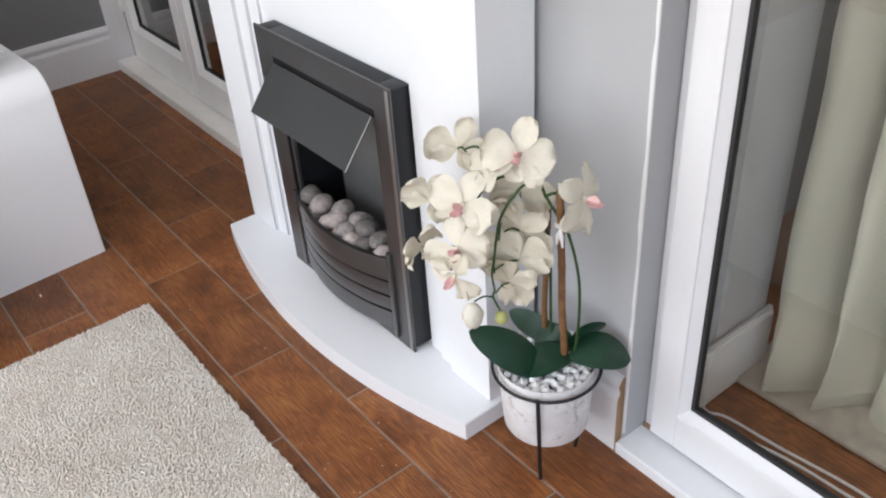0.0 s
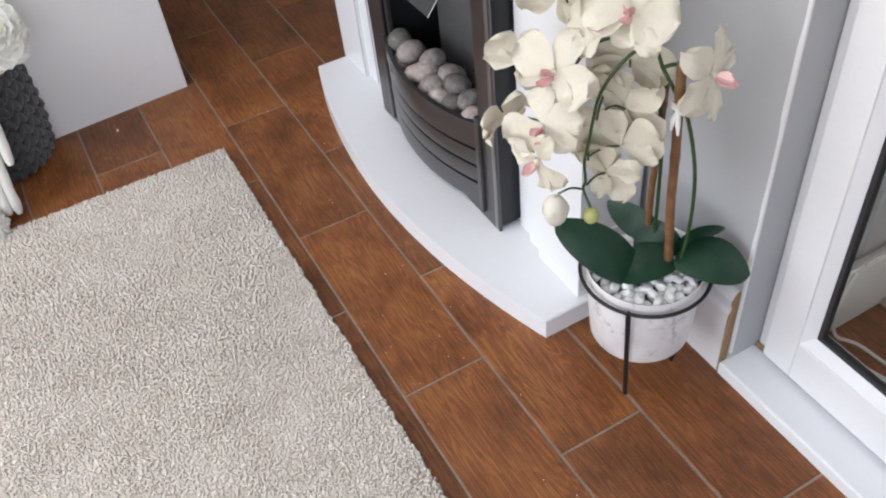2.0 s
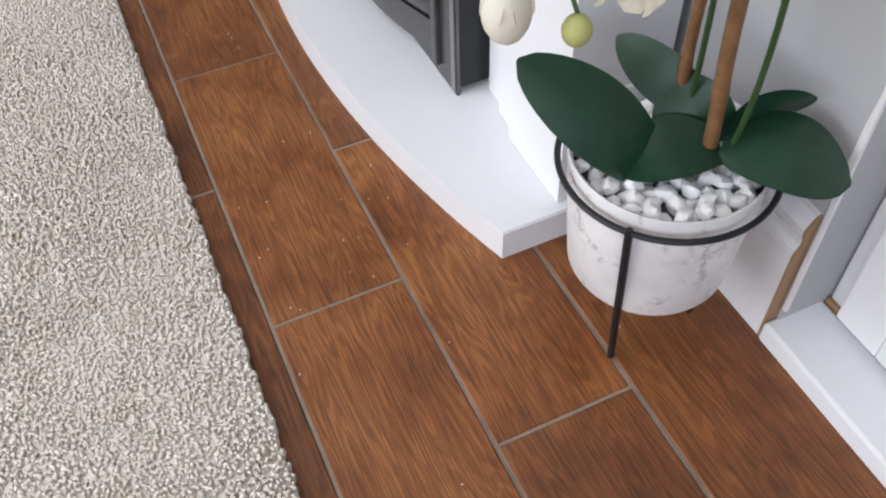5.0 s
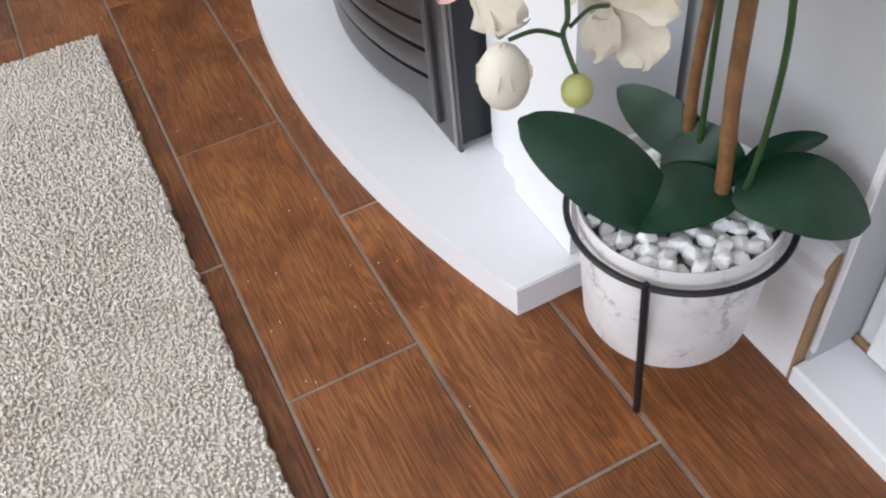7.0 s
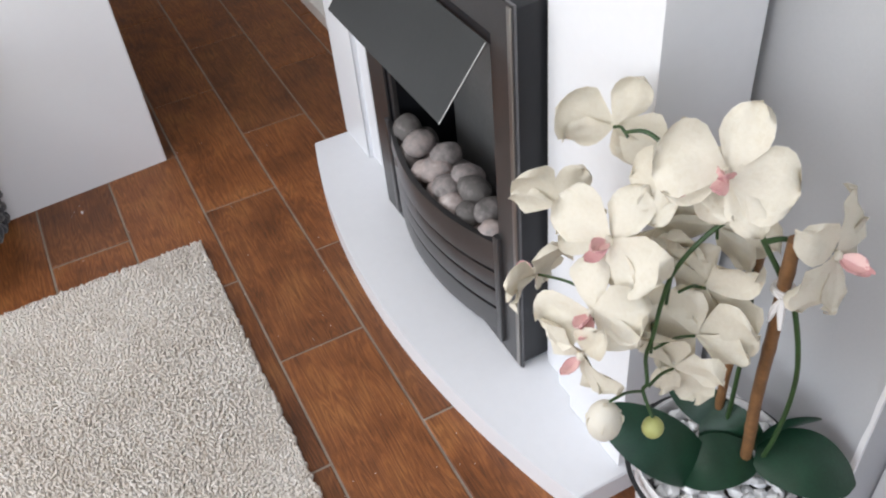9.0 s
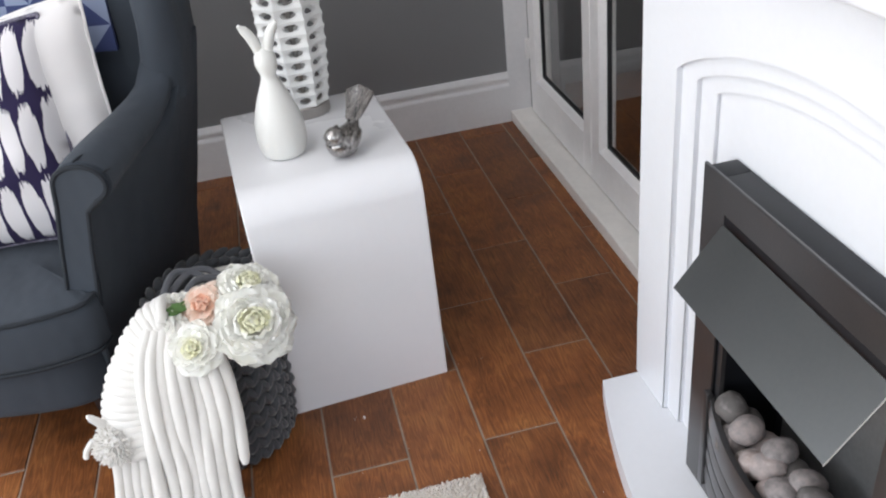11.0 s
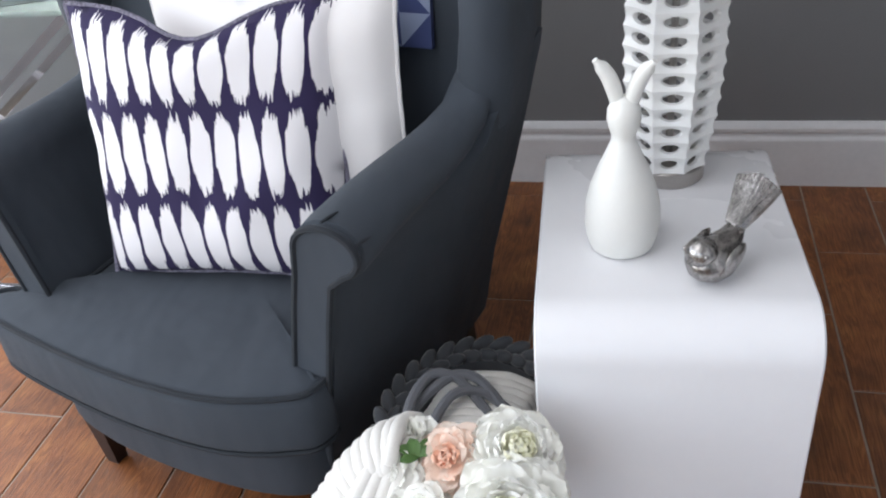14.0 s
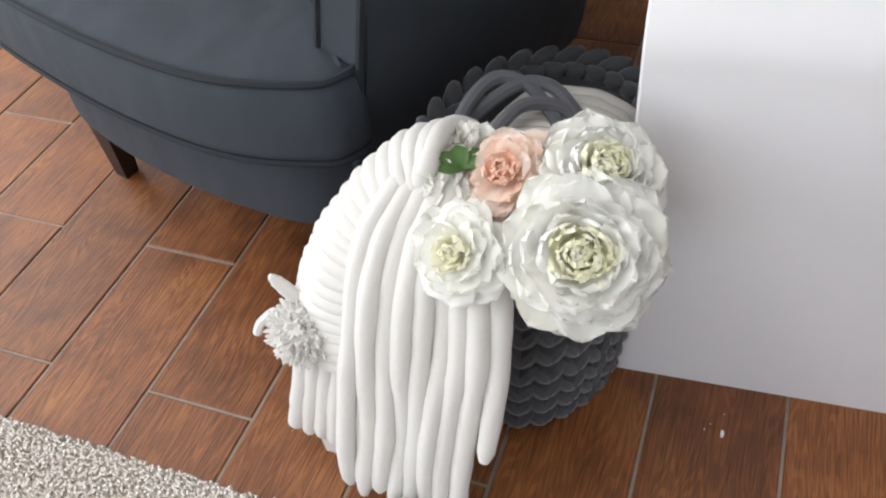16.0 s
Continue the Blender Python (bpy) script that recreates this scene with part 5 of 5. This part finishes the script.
part("lower_ring", bm, M_BLACK, stand)
rc = random.Random(9)
chips = []
tries = 0
while len(chips) < 112 and tries < 6000:
    tries += 1
    r_, a_ = 0.087 * math.sqrt(rc.random()), rc.uniform(0, 6.283)
    p = Vector((r_ * math.cos(a_), r_ * math.sin(a_), 0.256 + rc.uniform(0, 0.012)))
    if all((p - q).length > 0.0135 for q in chips):
        chips.append(p)
chip_meshes = []
for k in range(7):
    bm = bmesh.new()
    blob(bm, (0, 0, 0), (rc.uniform(0.0095, 0.0135), rc.uniform(0.008, 0.0102), rc.uniform(0.0068, 0.0085)), None, 9, 6, 0.45, k * 3.7)
    ob = part("stone", bm, M_CHIP, pot)
    chip_meshes.append(ob.data)
    ob.location = chips[k]
    ob.rotation_euler = (rc.uniform(-0.5, 0.5), rc.uniform(-0.5, 0.5), rc.uniform(0, 6))
for p in chips[7:]:
    ob = new("stone", rc.choice(chip_meshes))
    ob.parent, ob.location = pot, p
    ob.rotation_euler = (rc.uniform(-0.5, 0.5), rc.uniform(-0.5, 0.5), rc.uniform(0, 6))


def P(x, y, z):
    return Vector((x, y, z)) - PC


def cane(a, b, r):
    bm = bmesh.new()
    a, b = P(*a), P(*b)
    pts, rad_ = [], []
    for i in range(41):
        t = i / 40
        pts.append(a.lerp(b, t) + Vector((0.0012 * math.sin(9 * t), 0.001 * math.sin(13 * t), 0)))
        knot = max(math.exp(-((t - c) / 0.012) ** 2) for c in (0.28, 0.62, 0.9))
        rad_.append(r * (1 - 0.08 * t) + 0.0009 * knot)
    tube(bm, pts, rad_, 10)
    return part("cane", bm, M_BAMBOO, plant, "brown bamboo support cane")


cane((0.24, 0.425, 0.245), (0.264, 0.378, 0.695), 0.0072)
cane((0.178, 0.428, 0.245), (0.205, 0.41, 0.62), 0.0058)
bm = bmesh.new()
for dz in (0, 0.005):
    c = P(0.2605, 0.386, 0.622 + dz)
    tube(bm, [c + Vector((0.0092 * math.cos(t), 0.0092 * math.sin(t), 0.001 * math.sin(3 * t))) for t in np.linspace(0, 6.283, 17)], 0.0028, 6, False)
for dx in (-0.004, 0.005):
    c = P(0.268, 0.378, 0.622)
    tube(bm, [c, c + Vector((dx, -0.003, -0.015)), c + Vector((dx * 1.6, -0.003, -0.034))], [0.003, 0.004, 0.002], 6)
part("ribbon", bm, M_COTTON, plant, "cream ribbon tie")
STEMS = {
    "a": [(0.246, 0.437, 0.25), (0.268, 0.43, 0.36), (0.285, 0.41, 0.50), (0.272, 0.395, 0.60), (0.256, 0.38, 0.645), (0.242, 0.367, 0.68), (0.236, 0.358, 0.705), (0.224, 0.338, 0.708), (0.214, 0.315, 0.685), (0.207, 0.295, 0.65), (0.206, 0.286, 0.613), (0.215, 0.272, 0.58), (0.213, 0.268, 0.55), (0.228, 0.26, 0.53), (0.226, 0.258, 0.515), (0.248, 0.255, 0.498)],
    "b": [(0.196, 0.43, 0.25), (0.205, 0.42, 0.40), (0.212, 0.405, 0.55), (0.205, 0.38, 0.66), (0.18, 0.35, 0.70), (0.145, 0.32, 0.68), (0.13, 0.30, 0.63), (0.132, 0.27, 0.58), (0.145, 0.25, 0.545)],
    "c": [(0.18, 0.35, 0.70), (0.14, 0.345, 0.72), (0.10, 0.34, 0.73), (0.07, 0.335, 0.715)],
    "d": [(0.242, 0.367, 0.68), (0.25, 0.38, 0.684), (0.262, 0.395, 0.68), (0.272, 0.405, 0.672)],
    "e": [(0.236, 0.358, 0.705), (0.234, 0.35, 0.722), (0.228, 0.342, 0.745)],
}
for k, pts in STEMS.items():
    bm = bmesh.new()
    sp_ = spline([P(*p) for p in pts], 6)
    tube(bm, sp_, [0.0031 - 0.0012 * i / len(sp_) for i in range(len(sp_))], 7)
    part("stem", bm, M_STEM, plant, "dark green wire stem")


def stalk(a, b):
    bm = bmesh.new()
    a, b = P(*a), P(*b)
    tube(bm, spline([a, a.lerp(b, 0.5) + Vector((0, 0, 0.006)), b], 4), 0.0017, 6)
    part("flower_stalk", bm, M_STEM, plant)


def orchid(at, normal, spin, r, seed, root_at=None, lip=True):
    rp = random.Random(seed)
    r *= 1.12
    c = P(*at)
    base = facing(c, normal, spin)
    bm = bmesh.new()
    n3 = Vector(normal).normalized()
    blob(bm, c + n3 * 0.003, (0.0045, 0.0045, 0.006), None, 8, 6)
    fl = part("flower", bm, M_ORCHID, plant, "cream orchid bloom with a pink centre" if lip else "cream orchid bloom")
    for a, ln, wd, tip in ((0, 1.0, 1.12, 0.85), (180, 1.0, 1.12, 0.85), (90, 1.0, 0.72, 0.9), (218, 0.95, 0.6, 0.9), (322, 0.95, 0.6, 0.9)):
        bm = bmesh.new()
        m = base @ pose(0, 0, 0.002 if a in (0, 180) else -0.002, 0, 0, a + rp.uniform(-7, 7)) @ pose(0.002, 0, 0, 0, rp.uniform(-16, 2), 0)
        petal_mesh(bm, m, r * ln * rp.uniform(0.92, 1.08), r * wd, rp.uniform(0.0, 0.22), rp.uniform(-0.35, -0.05), 0.34, rp.uniform(0, 60), tip)
        part("petal", bm, M_ORCHID, fl)
    if lip:
        bm = bmesh.new()
        for s in (-1, 1):
            petal_mesh(bm, base @ pose(0, 0, 0.004, 0, 0, 270 + 38 * s) @ pose(0, 0, 0, 0, -55, 0), r * 0.4, r * 0.26, 0.4, 0.3, 0.3, seed, 0.9, 4, 5)
        petal_mesh(bm, base @ pose(0, 0, 0.003, 0, 0, 270) @ pose(0, 0, 0, 0, -35, 0), r * 0.5, r * 0.24, -0.2, 0.5, 0.25, seed + 5, 1.1, 4, 6)
        part("lip", bm, M_PINK, fl, "pink orchid lip")
    if root_at:
        stalk(root_at, tuple(Vector(at) - n3 * 0.004))


orchid((0.046, 0.34, 0.708), (-0.6, 0.62, -0.1), 20, 0.053, 1, (0.075, 0.335, 0.712), False)
orchid((0.226, 0.322, 0.768), (0.45, -0.62, 0.65), -10, 0.056, 2, (0.228, 0.35, 0.715))
orchid((0.192, 0.312, 0.742), (0.25, -0.7, 0.65), 25, 0.05, 3, (0.225, 0.35, 0.712))
orchid((0.026, 0.285, 0.612), (-0.65, 0.5, 0.0), 35, 0.05, 4, (0.132, 0.29, 0.62), False)
orchid((0.16, 0.255, 0.675), (0.25, -0.75, 0.3), -15, 0.054, 5, (0.132, 0.285, 0.64))
orchid((0.282, 0.415, 0.672), (0.8, 0.15, 0.1), 40, 0.056, 6, (0.27, 0.40, 0.672))
orchid((0.034, 0.25, 0.53), (-0.8, -0.35, 0.15), 15, 0.046, 7, (0.135, 0.265, 0.57))
orchid((0.18, 0.222, 0.612), (0.35, -0.8, 0.25), 25, 0.052, 8, (0.14, 0.26, 0.59))
orchid((0.188, 0.208, 0.565), (0.15, -0.8, -0.15), -25, 0.047, 9, (0.145, 0.25, 0.545))
orchid((0.19, 0.358, 0.668), (-0.45, 0.7, 0.1), 12, 0.054, 10, (0.215, 0.335, 0.68), False)
orchid((0.21, 0.338, 0.612), (-0.35, 0.75, 0.1), 50, 0.058, 11, (0.212, 0.30, 0.625), False)
orchid((0.222, 0.322, 0.562), (-0.45, 0.7, -0.1), -20, 0.055, 12, (0.215, 0.275, 0.56), False)
orchid((0.222, 0.30, 0.525), (-0.4, 0.75, 0.15), 70, 0.048, 13, (0.228, 0.262, 0.522), False)
orchid((0.172, 0.33, 0.615), (-0.3, 0.7, 0.3), 30, 0.052, 14, (0.208, 0.29, 0.61), False)
orchid((0.178, 0.305, 0.555), (-0.4, 0.7, 0.2), 60, 0.048, 15, (0.212, 0.275, 0.55), False)
# a nodding bud flower and the last green bud
for at, r, mat, lb in (((0.228, 0.209, 0.502), 0.021, M_ORCHID, "closed cream orchid bud"), ((0.251, 0.254, 0.486), 0.0115, M_LEAF2, "small green bud")):
    bm = bmesh.new()
    c = P(*at)
    if mat is M_ORCHID:
        blob(bm, c, (0.0185, 0.0185, 0.026), None, 14, 9)
    else:
        blob(bm, c, (r, r, r * 1.1), None, 14, 10)
        blob(bm, c - Vector((0, 0, r * 1.05)), (0.003, 0.003, 0.002), None, 8, 5)
    bud = part("bud", bm, island_material("green_bud", [(0.2, (0.3, 0.34, 0.1)), (0.8, (0.5, 0.5, 0.2))], 0.5) if mat is M_LEAF2 else mat, plant, lb)
    if mat is M_ORCHID:
        for k in range(4):
            bm = bmesh.new()
            petal_mesh(bm, Matrix.Translation(c + Vector((0, 0, 0.027))) @ pose(0, 0, 0, 0, 0, 90 * k + 20) @ pose(0, 0, 0, 0, 84, 0), 0.042, 0.034, 0.7, -0.5, 0.1, k, 0.9)
            part("petal", bm, M_ORCHID, bud)
stalk((0.226, 0.258, 0.515), (0.228, 0.214, 0.53))


def big_leaf(root_at, tip_at, width, arch_h, twist=0.0, fold=0.2):
    a, b = P(*root_at), P(*tip_at)
    ax = b - a
    side = ax.cross(Vector((0, 0, 1))).normalized()
    side.rotate(Matrix.Rotation(radians(twist), 3, ax.normalized()))
    up = side.cross(ax).normalized()
    bm = bmesh.new()
    nv, nu = 18, 10
    for sk in (0, 1):
        rows = []
        for j in range(nv + 1):
            t = j / nv
            w = 0.5 * width * (0.42 * (1 - t) ** 2 + math.sin(math.pi * t ** 1.15) ** 0.55) if t < 1 else 0.002
            mid = a + ax * t + up * arch_h * math.sin(math.pi * t)
            rows.append([mid + side * (w * (2 * i / nu - 1)) + up * (fold * w * abs(2 * i / nu - 1) ** 1.6 - sk * 0.0016) for i in range(nu + 1)])
        grid_skin(bm, rows if sk == 0 else [r[::-1] for r in rows])
    part("leaf", bm, M_LEAF, plant, "broad dark green waxy leaf")


big_leaf((0.225, 0.378, 0.268), (0.14, 0.27, 0.378), 0.07, 0.02, -40, -0.12)
big_leaf((0.25, 0.428, 0.298), (0.213, 0.343, 0.272), 0.066, 0.014, -10, 0.16)
big_leaf((0.248, 0.432, 0.305), (0.336, 0.51, 0.289), 0.078, 0.022, 14, -0.14)
big_leaf((0.24, 0.44, 0.292), (0.266, 0.512, 0.337), 0.062, 0.008, -70, 0.1)
big_leaf((0.222, 0.44, 0.27), (0.178, 0.422, 0.335), 0.07, 0.016, -55, 0.15)
big_leaf((0.205, 0.44, 0.30), (0.122, 0.388, 0.352), 0.045, 0.015, -50, 0.1)

# ---- seen through the glass door ----
setting("wall_inner_reveal", boxes((-1.31, 0.801, 0, 0.335, 0.985, 2.6)), M_WALL_LIGHT)
setting("baseboard_inner", boxes((0.3355, 0.74, 0, 0.352, 1.0, 0.15), (0.3355, 0.74, 0.15, 0.347, 1.0, 0.165), bevel=0.003), M_SKIRT)
carpet = thing("carpet", (0, 0, 0), 0, "beige short pile carpet beyond the glass door", "carpet")
part("sheet", boxes((0.33, 0.886, 0, 2.95, 3.15, 0.014), bevel=0.005), M_CARPET2, carpet)
curtain = thing("curtain", (0, 0, 0), 0, "cream curtain hanging in deep folds to the carpet", "curtain")
bm = bmesh.new()
rows = []
NX = 220
for j in range(47):
    z = 0.018 + 2.2 * (j / 46) ** 1.6
    sw = 1 - min(1, z / 2.2)
    row = []
    for i in range(NX + 1):
        t = i / NX
        ph = t * 2 * math.pi * 9.0 + 1.4 * noise.noise(Vector((t * 5, 0.3, 2)))
        low = max(0.0, 1 - z / 0.3)
        amp = 0.082 * (0.75 + 0.35 * math.sin(t * 9 + 1))
        crease = 0.035 * abs(noise.noise(Vector((t * 14 + z * 1.5, z * 2.6 - t * 4, 1)))) + 0.045 * low * abs(noise.noise(Vector((t * 26, z * 16, 4))))
        x = 0.325 + 0.05 * sw * (1 - t) + 1.05 * t + 0.03 * math.sin(ph + 1.2 + z * 0.8) + 0.045 * sw ** 2 * math.sin(0.8 * ph + 1) + 0.02 * low * math.sin(ph * 2)
        y = 0.985 + amp * (math.sin(ph + 0.9 * math.sin(z * 2.2)) + 0.25 * math.sin(2 * ph + z)) + crease - 0.05 * low * (0.6 + 0.4 * math.sin(ph))
        row.append((x, y, z))
    rows.append(row)
grid_skin(bm, rows)
grid_skin(bm, [[(x, y + 0.003, z) for x, y, z in r][::-1] for r in rows])
part("cloth", bm, M_LINEN, curtain)
for k, (pts, r) in enumerate((([(0.356, 0.735, 0.172), (0.358, 0.85, 0.174), (0.36, 0.97, 0.172), (0.362, 0.90, 0.18), (0.36, 0.78, 0.178)], 0.0035), ([(0.36, 0.76, 0.172), (0.362, 0.742, 0.10), (0.37, 0.745, 0.02), (0.41, 0.775, 0.005), (0.536, 0.783, 0.005), (0.681, 0.798, 0.005), (0.85, 0.80, 0.005), (1.4, 0.83, 0.005)], 0.0035), ([(0.357, 0.75, 0.17), (0.345, 0.74, 0.06), (0.352, 0.72, 0.005), (0.42, 0.735, 0.005), (0.56, 0.765, 0.006), (0.75, 0.775, 0.005), (1.3, 0.80, 0.005)], 0.0035))):
    cb = thing("cable", (0, 0, 0), 0, "thin white cable running along the floor behind the glass", "cable")
    bm = bmesh.new()
    tube(bm, spline(pts, 8), r, 7)
    part("flex", bm, M_SKIRT, cb)

# ---- glass table with crossed chrome legs ----
console = thing("glass_table", (0, 0, 0), 0, "glass topped side table with crossed flat chrome legs behind the chair", "table")
part("glass_top", boxes((-2.63, -2.75, 0.775, -2.02, -1.46, 0.787), bevel=0.002), glass_material("green_edge_glass", (0.72, 0.88, 0.82)), console)
for x in (-2.36, -1.97):
    bm = boxes((x - 0.02, -2.68, 0.0, x + 0.02, -1.62, 0.014), bevel=0.002)
    part("floor_rail", bm, M_CHROME, console)
for x in (-2.30, -2.04):
    for y0, y1 in ((-2.64, -1.58), (-1.62, -2.66)):
        bm = bmesh.new()
        d = 0.019
        a = [(x - 0.004, y0 - d, 0.014), (x + 0.004, y0 - d, 0.014), (x + 0.004, y0 + d, 0.014), (x - 0.004, y0 + d, 0.014)]
        b = [(px_, y1 + (py_ - y0), 0.774) for px_, py_, _ in a]
        if y1 < y0:
            a = [(px_ + 0.009, py_, pz_) for px_, py_, pz_ in a]
            b = [(px_ + 0.009, py_, pz_) for px_, py_, pz_ in b]
        grid_skin(bm, [a, b], True, True)
        part("cross_leg", bm, M_CHROME, console)
cloth2 = thing("tray", (-2.3, -1.75, 0.788), 12, "dark patterned bowl on the glass table", "bowl")
bm = bmesh.new()
lathe(bm, [(0.04, 0), (0.05, 0.002), (0.09, 0.05), (0.1, 0.075), (0.097, 0.076), (0.085, 0.052), (0.03, 0.01)], 28)
part("bowl", bm, M_TASSEL, cloth2)

# small bits of grit on the tiles
rg = random.Random(31)
crumb = thing("crumb", (-1.16, -0.251, 0.002), 0, "tiny white crumb lying on the tiles", "crumb")
bm = bmesh.new()
blob(bm, (0, 0, 0), (0.006, 0.0025, 0.002), None, 8, 5, 0.3)
part("speck", bm, M_CHIP, crumb)
grit = thing("grit", (0, 0, 0), 0, "specks of pale grit scattered over the tiles", "dust")
bm = bmesh.new()
for i in range(110):
    x, y = rg.uniform(-1.3, 0.9), rg.choice((rg.uniform(-0.02, 0.22), rg.uniform(-0.02, 0.5), rg.uniform(-1.3, -0.1)))
    if (x > -0.95 and y < -0.01) or y > 0.23 and x < 0.1:
        continue
    blob(bm, (x, y, 0.0006), (rg.uniform(0.0006, 0.0015), 0.0008, 0.0006), None, 5, 3)
part("specks", bm, M_CHIP, grit, kind="stuff")

# ---- floor tiles ----
tile_mesh = {}


def tile_piece(x0, x1, y0, y1, keep=None):
    key = (round(x1 - x0, 3), round(y1 - y0, 3))
    if key not in tile_mesh:
        bm = bmesh.new()
        g = 0.0022
        w, h = (x1 - x0) / 2 - g, (y1 - y0) / 2 - g
        b = 0.0018
        rows = [[(-w, -h, -0.008), (w, -h, -0.008), (w, h, -0.008), (-w, h, -0.008)], [(-w, -h, -b), (w, -h, -b), (w, h, -b), (-w, h, -b)], [(-w + b, -h + b, 0), (w - b, -h + b, 0), (w - b, h - b, 0), (-w + b, h - b, 0)]]
        grid_skin(bm, rows, True, True)
        bmesh.ops.recalc_face_normals(bm, faces=bm.faces)
        me = bpy.data.meshes.new("tile")
        bm.to_mesh(me)
        bm.free()
        me.materials.append(M_TILE)
        tile_mesh[key] = me
    ob = new("tile", tile_mesh[key])
    ob.location = ((x0 + x1) / 2, (y0 + y1) / 2, rng_t.uniform(-0.0005, 0.0003))
    ob.rotation_euler = (rng_t.uniform(-0.001, 0.001), rng_t.uniform(-0.0007, 0.0007), rng_t.choice((0, math.pi)))
    ob.parent = floor


rng_t = random.Random(8)
rest = []
for r in range(-18, 4):
    y0, y1 = r * TW, (r + 1) * TW
    y1 = min(y1, 0.62)
    shift = -1.0 if r % 2 == 0 else -1.0 + TL / 2
    for c in range(-5, 9):
        x0, x1 = shift + c * TL, shift + (c + 1) * TL
        x0, x1 = max(x0, -2.662), min(x1, 2.55)
        if x1 - x0 < 0.02:
            continue
        if y0 < -2.95:
            continue
        tile_piece(x0, x1, y0, y1)
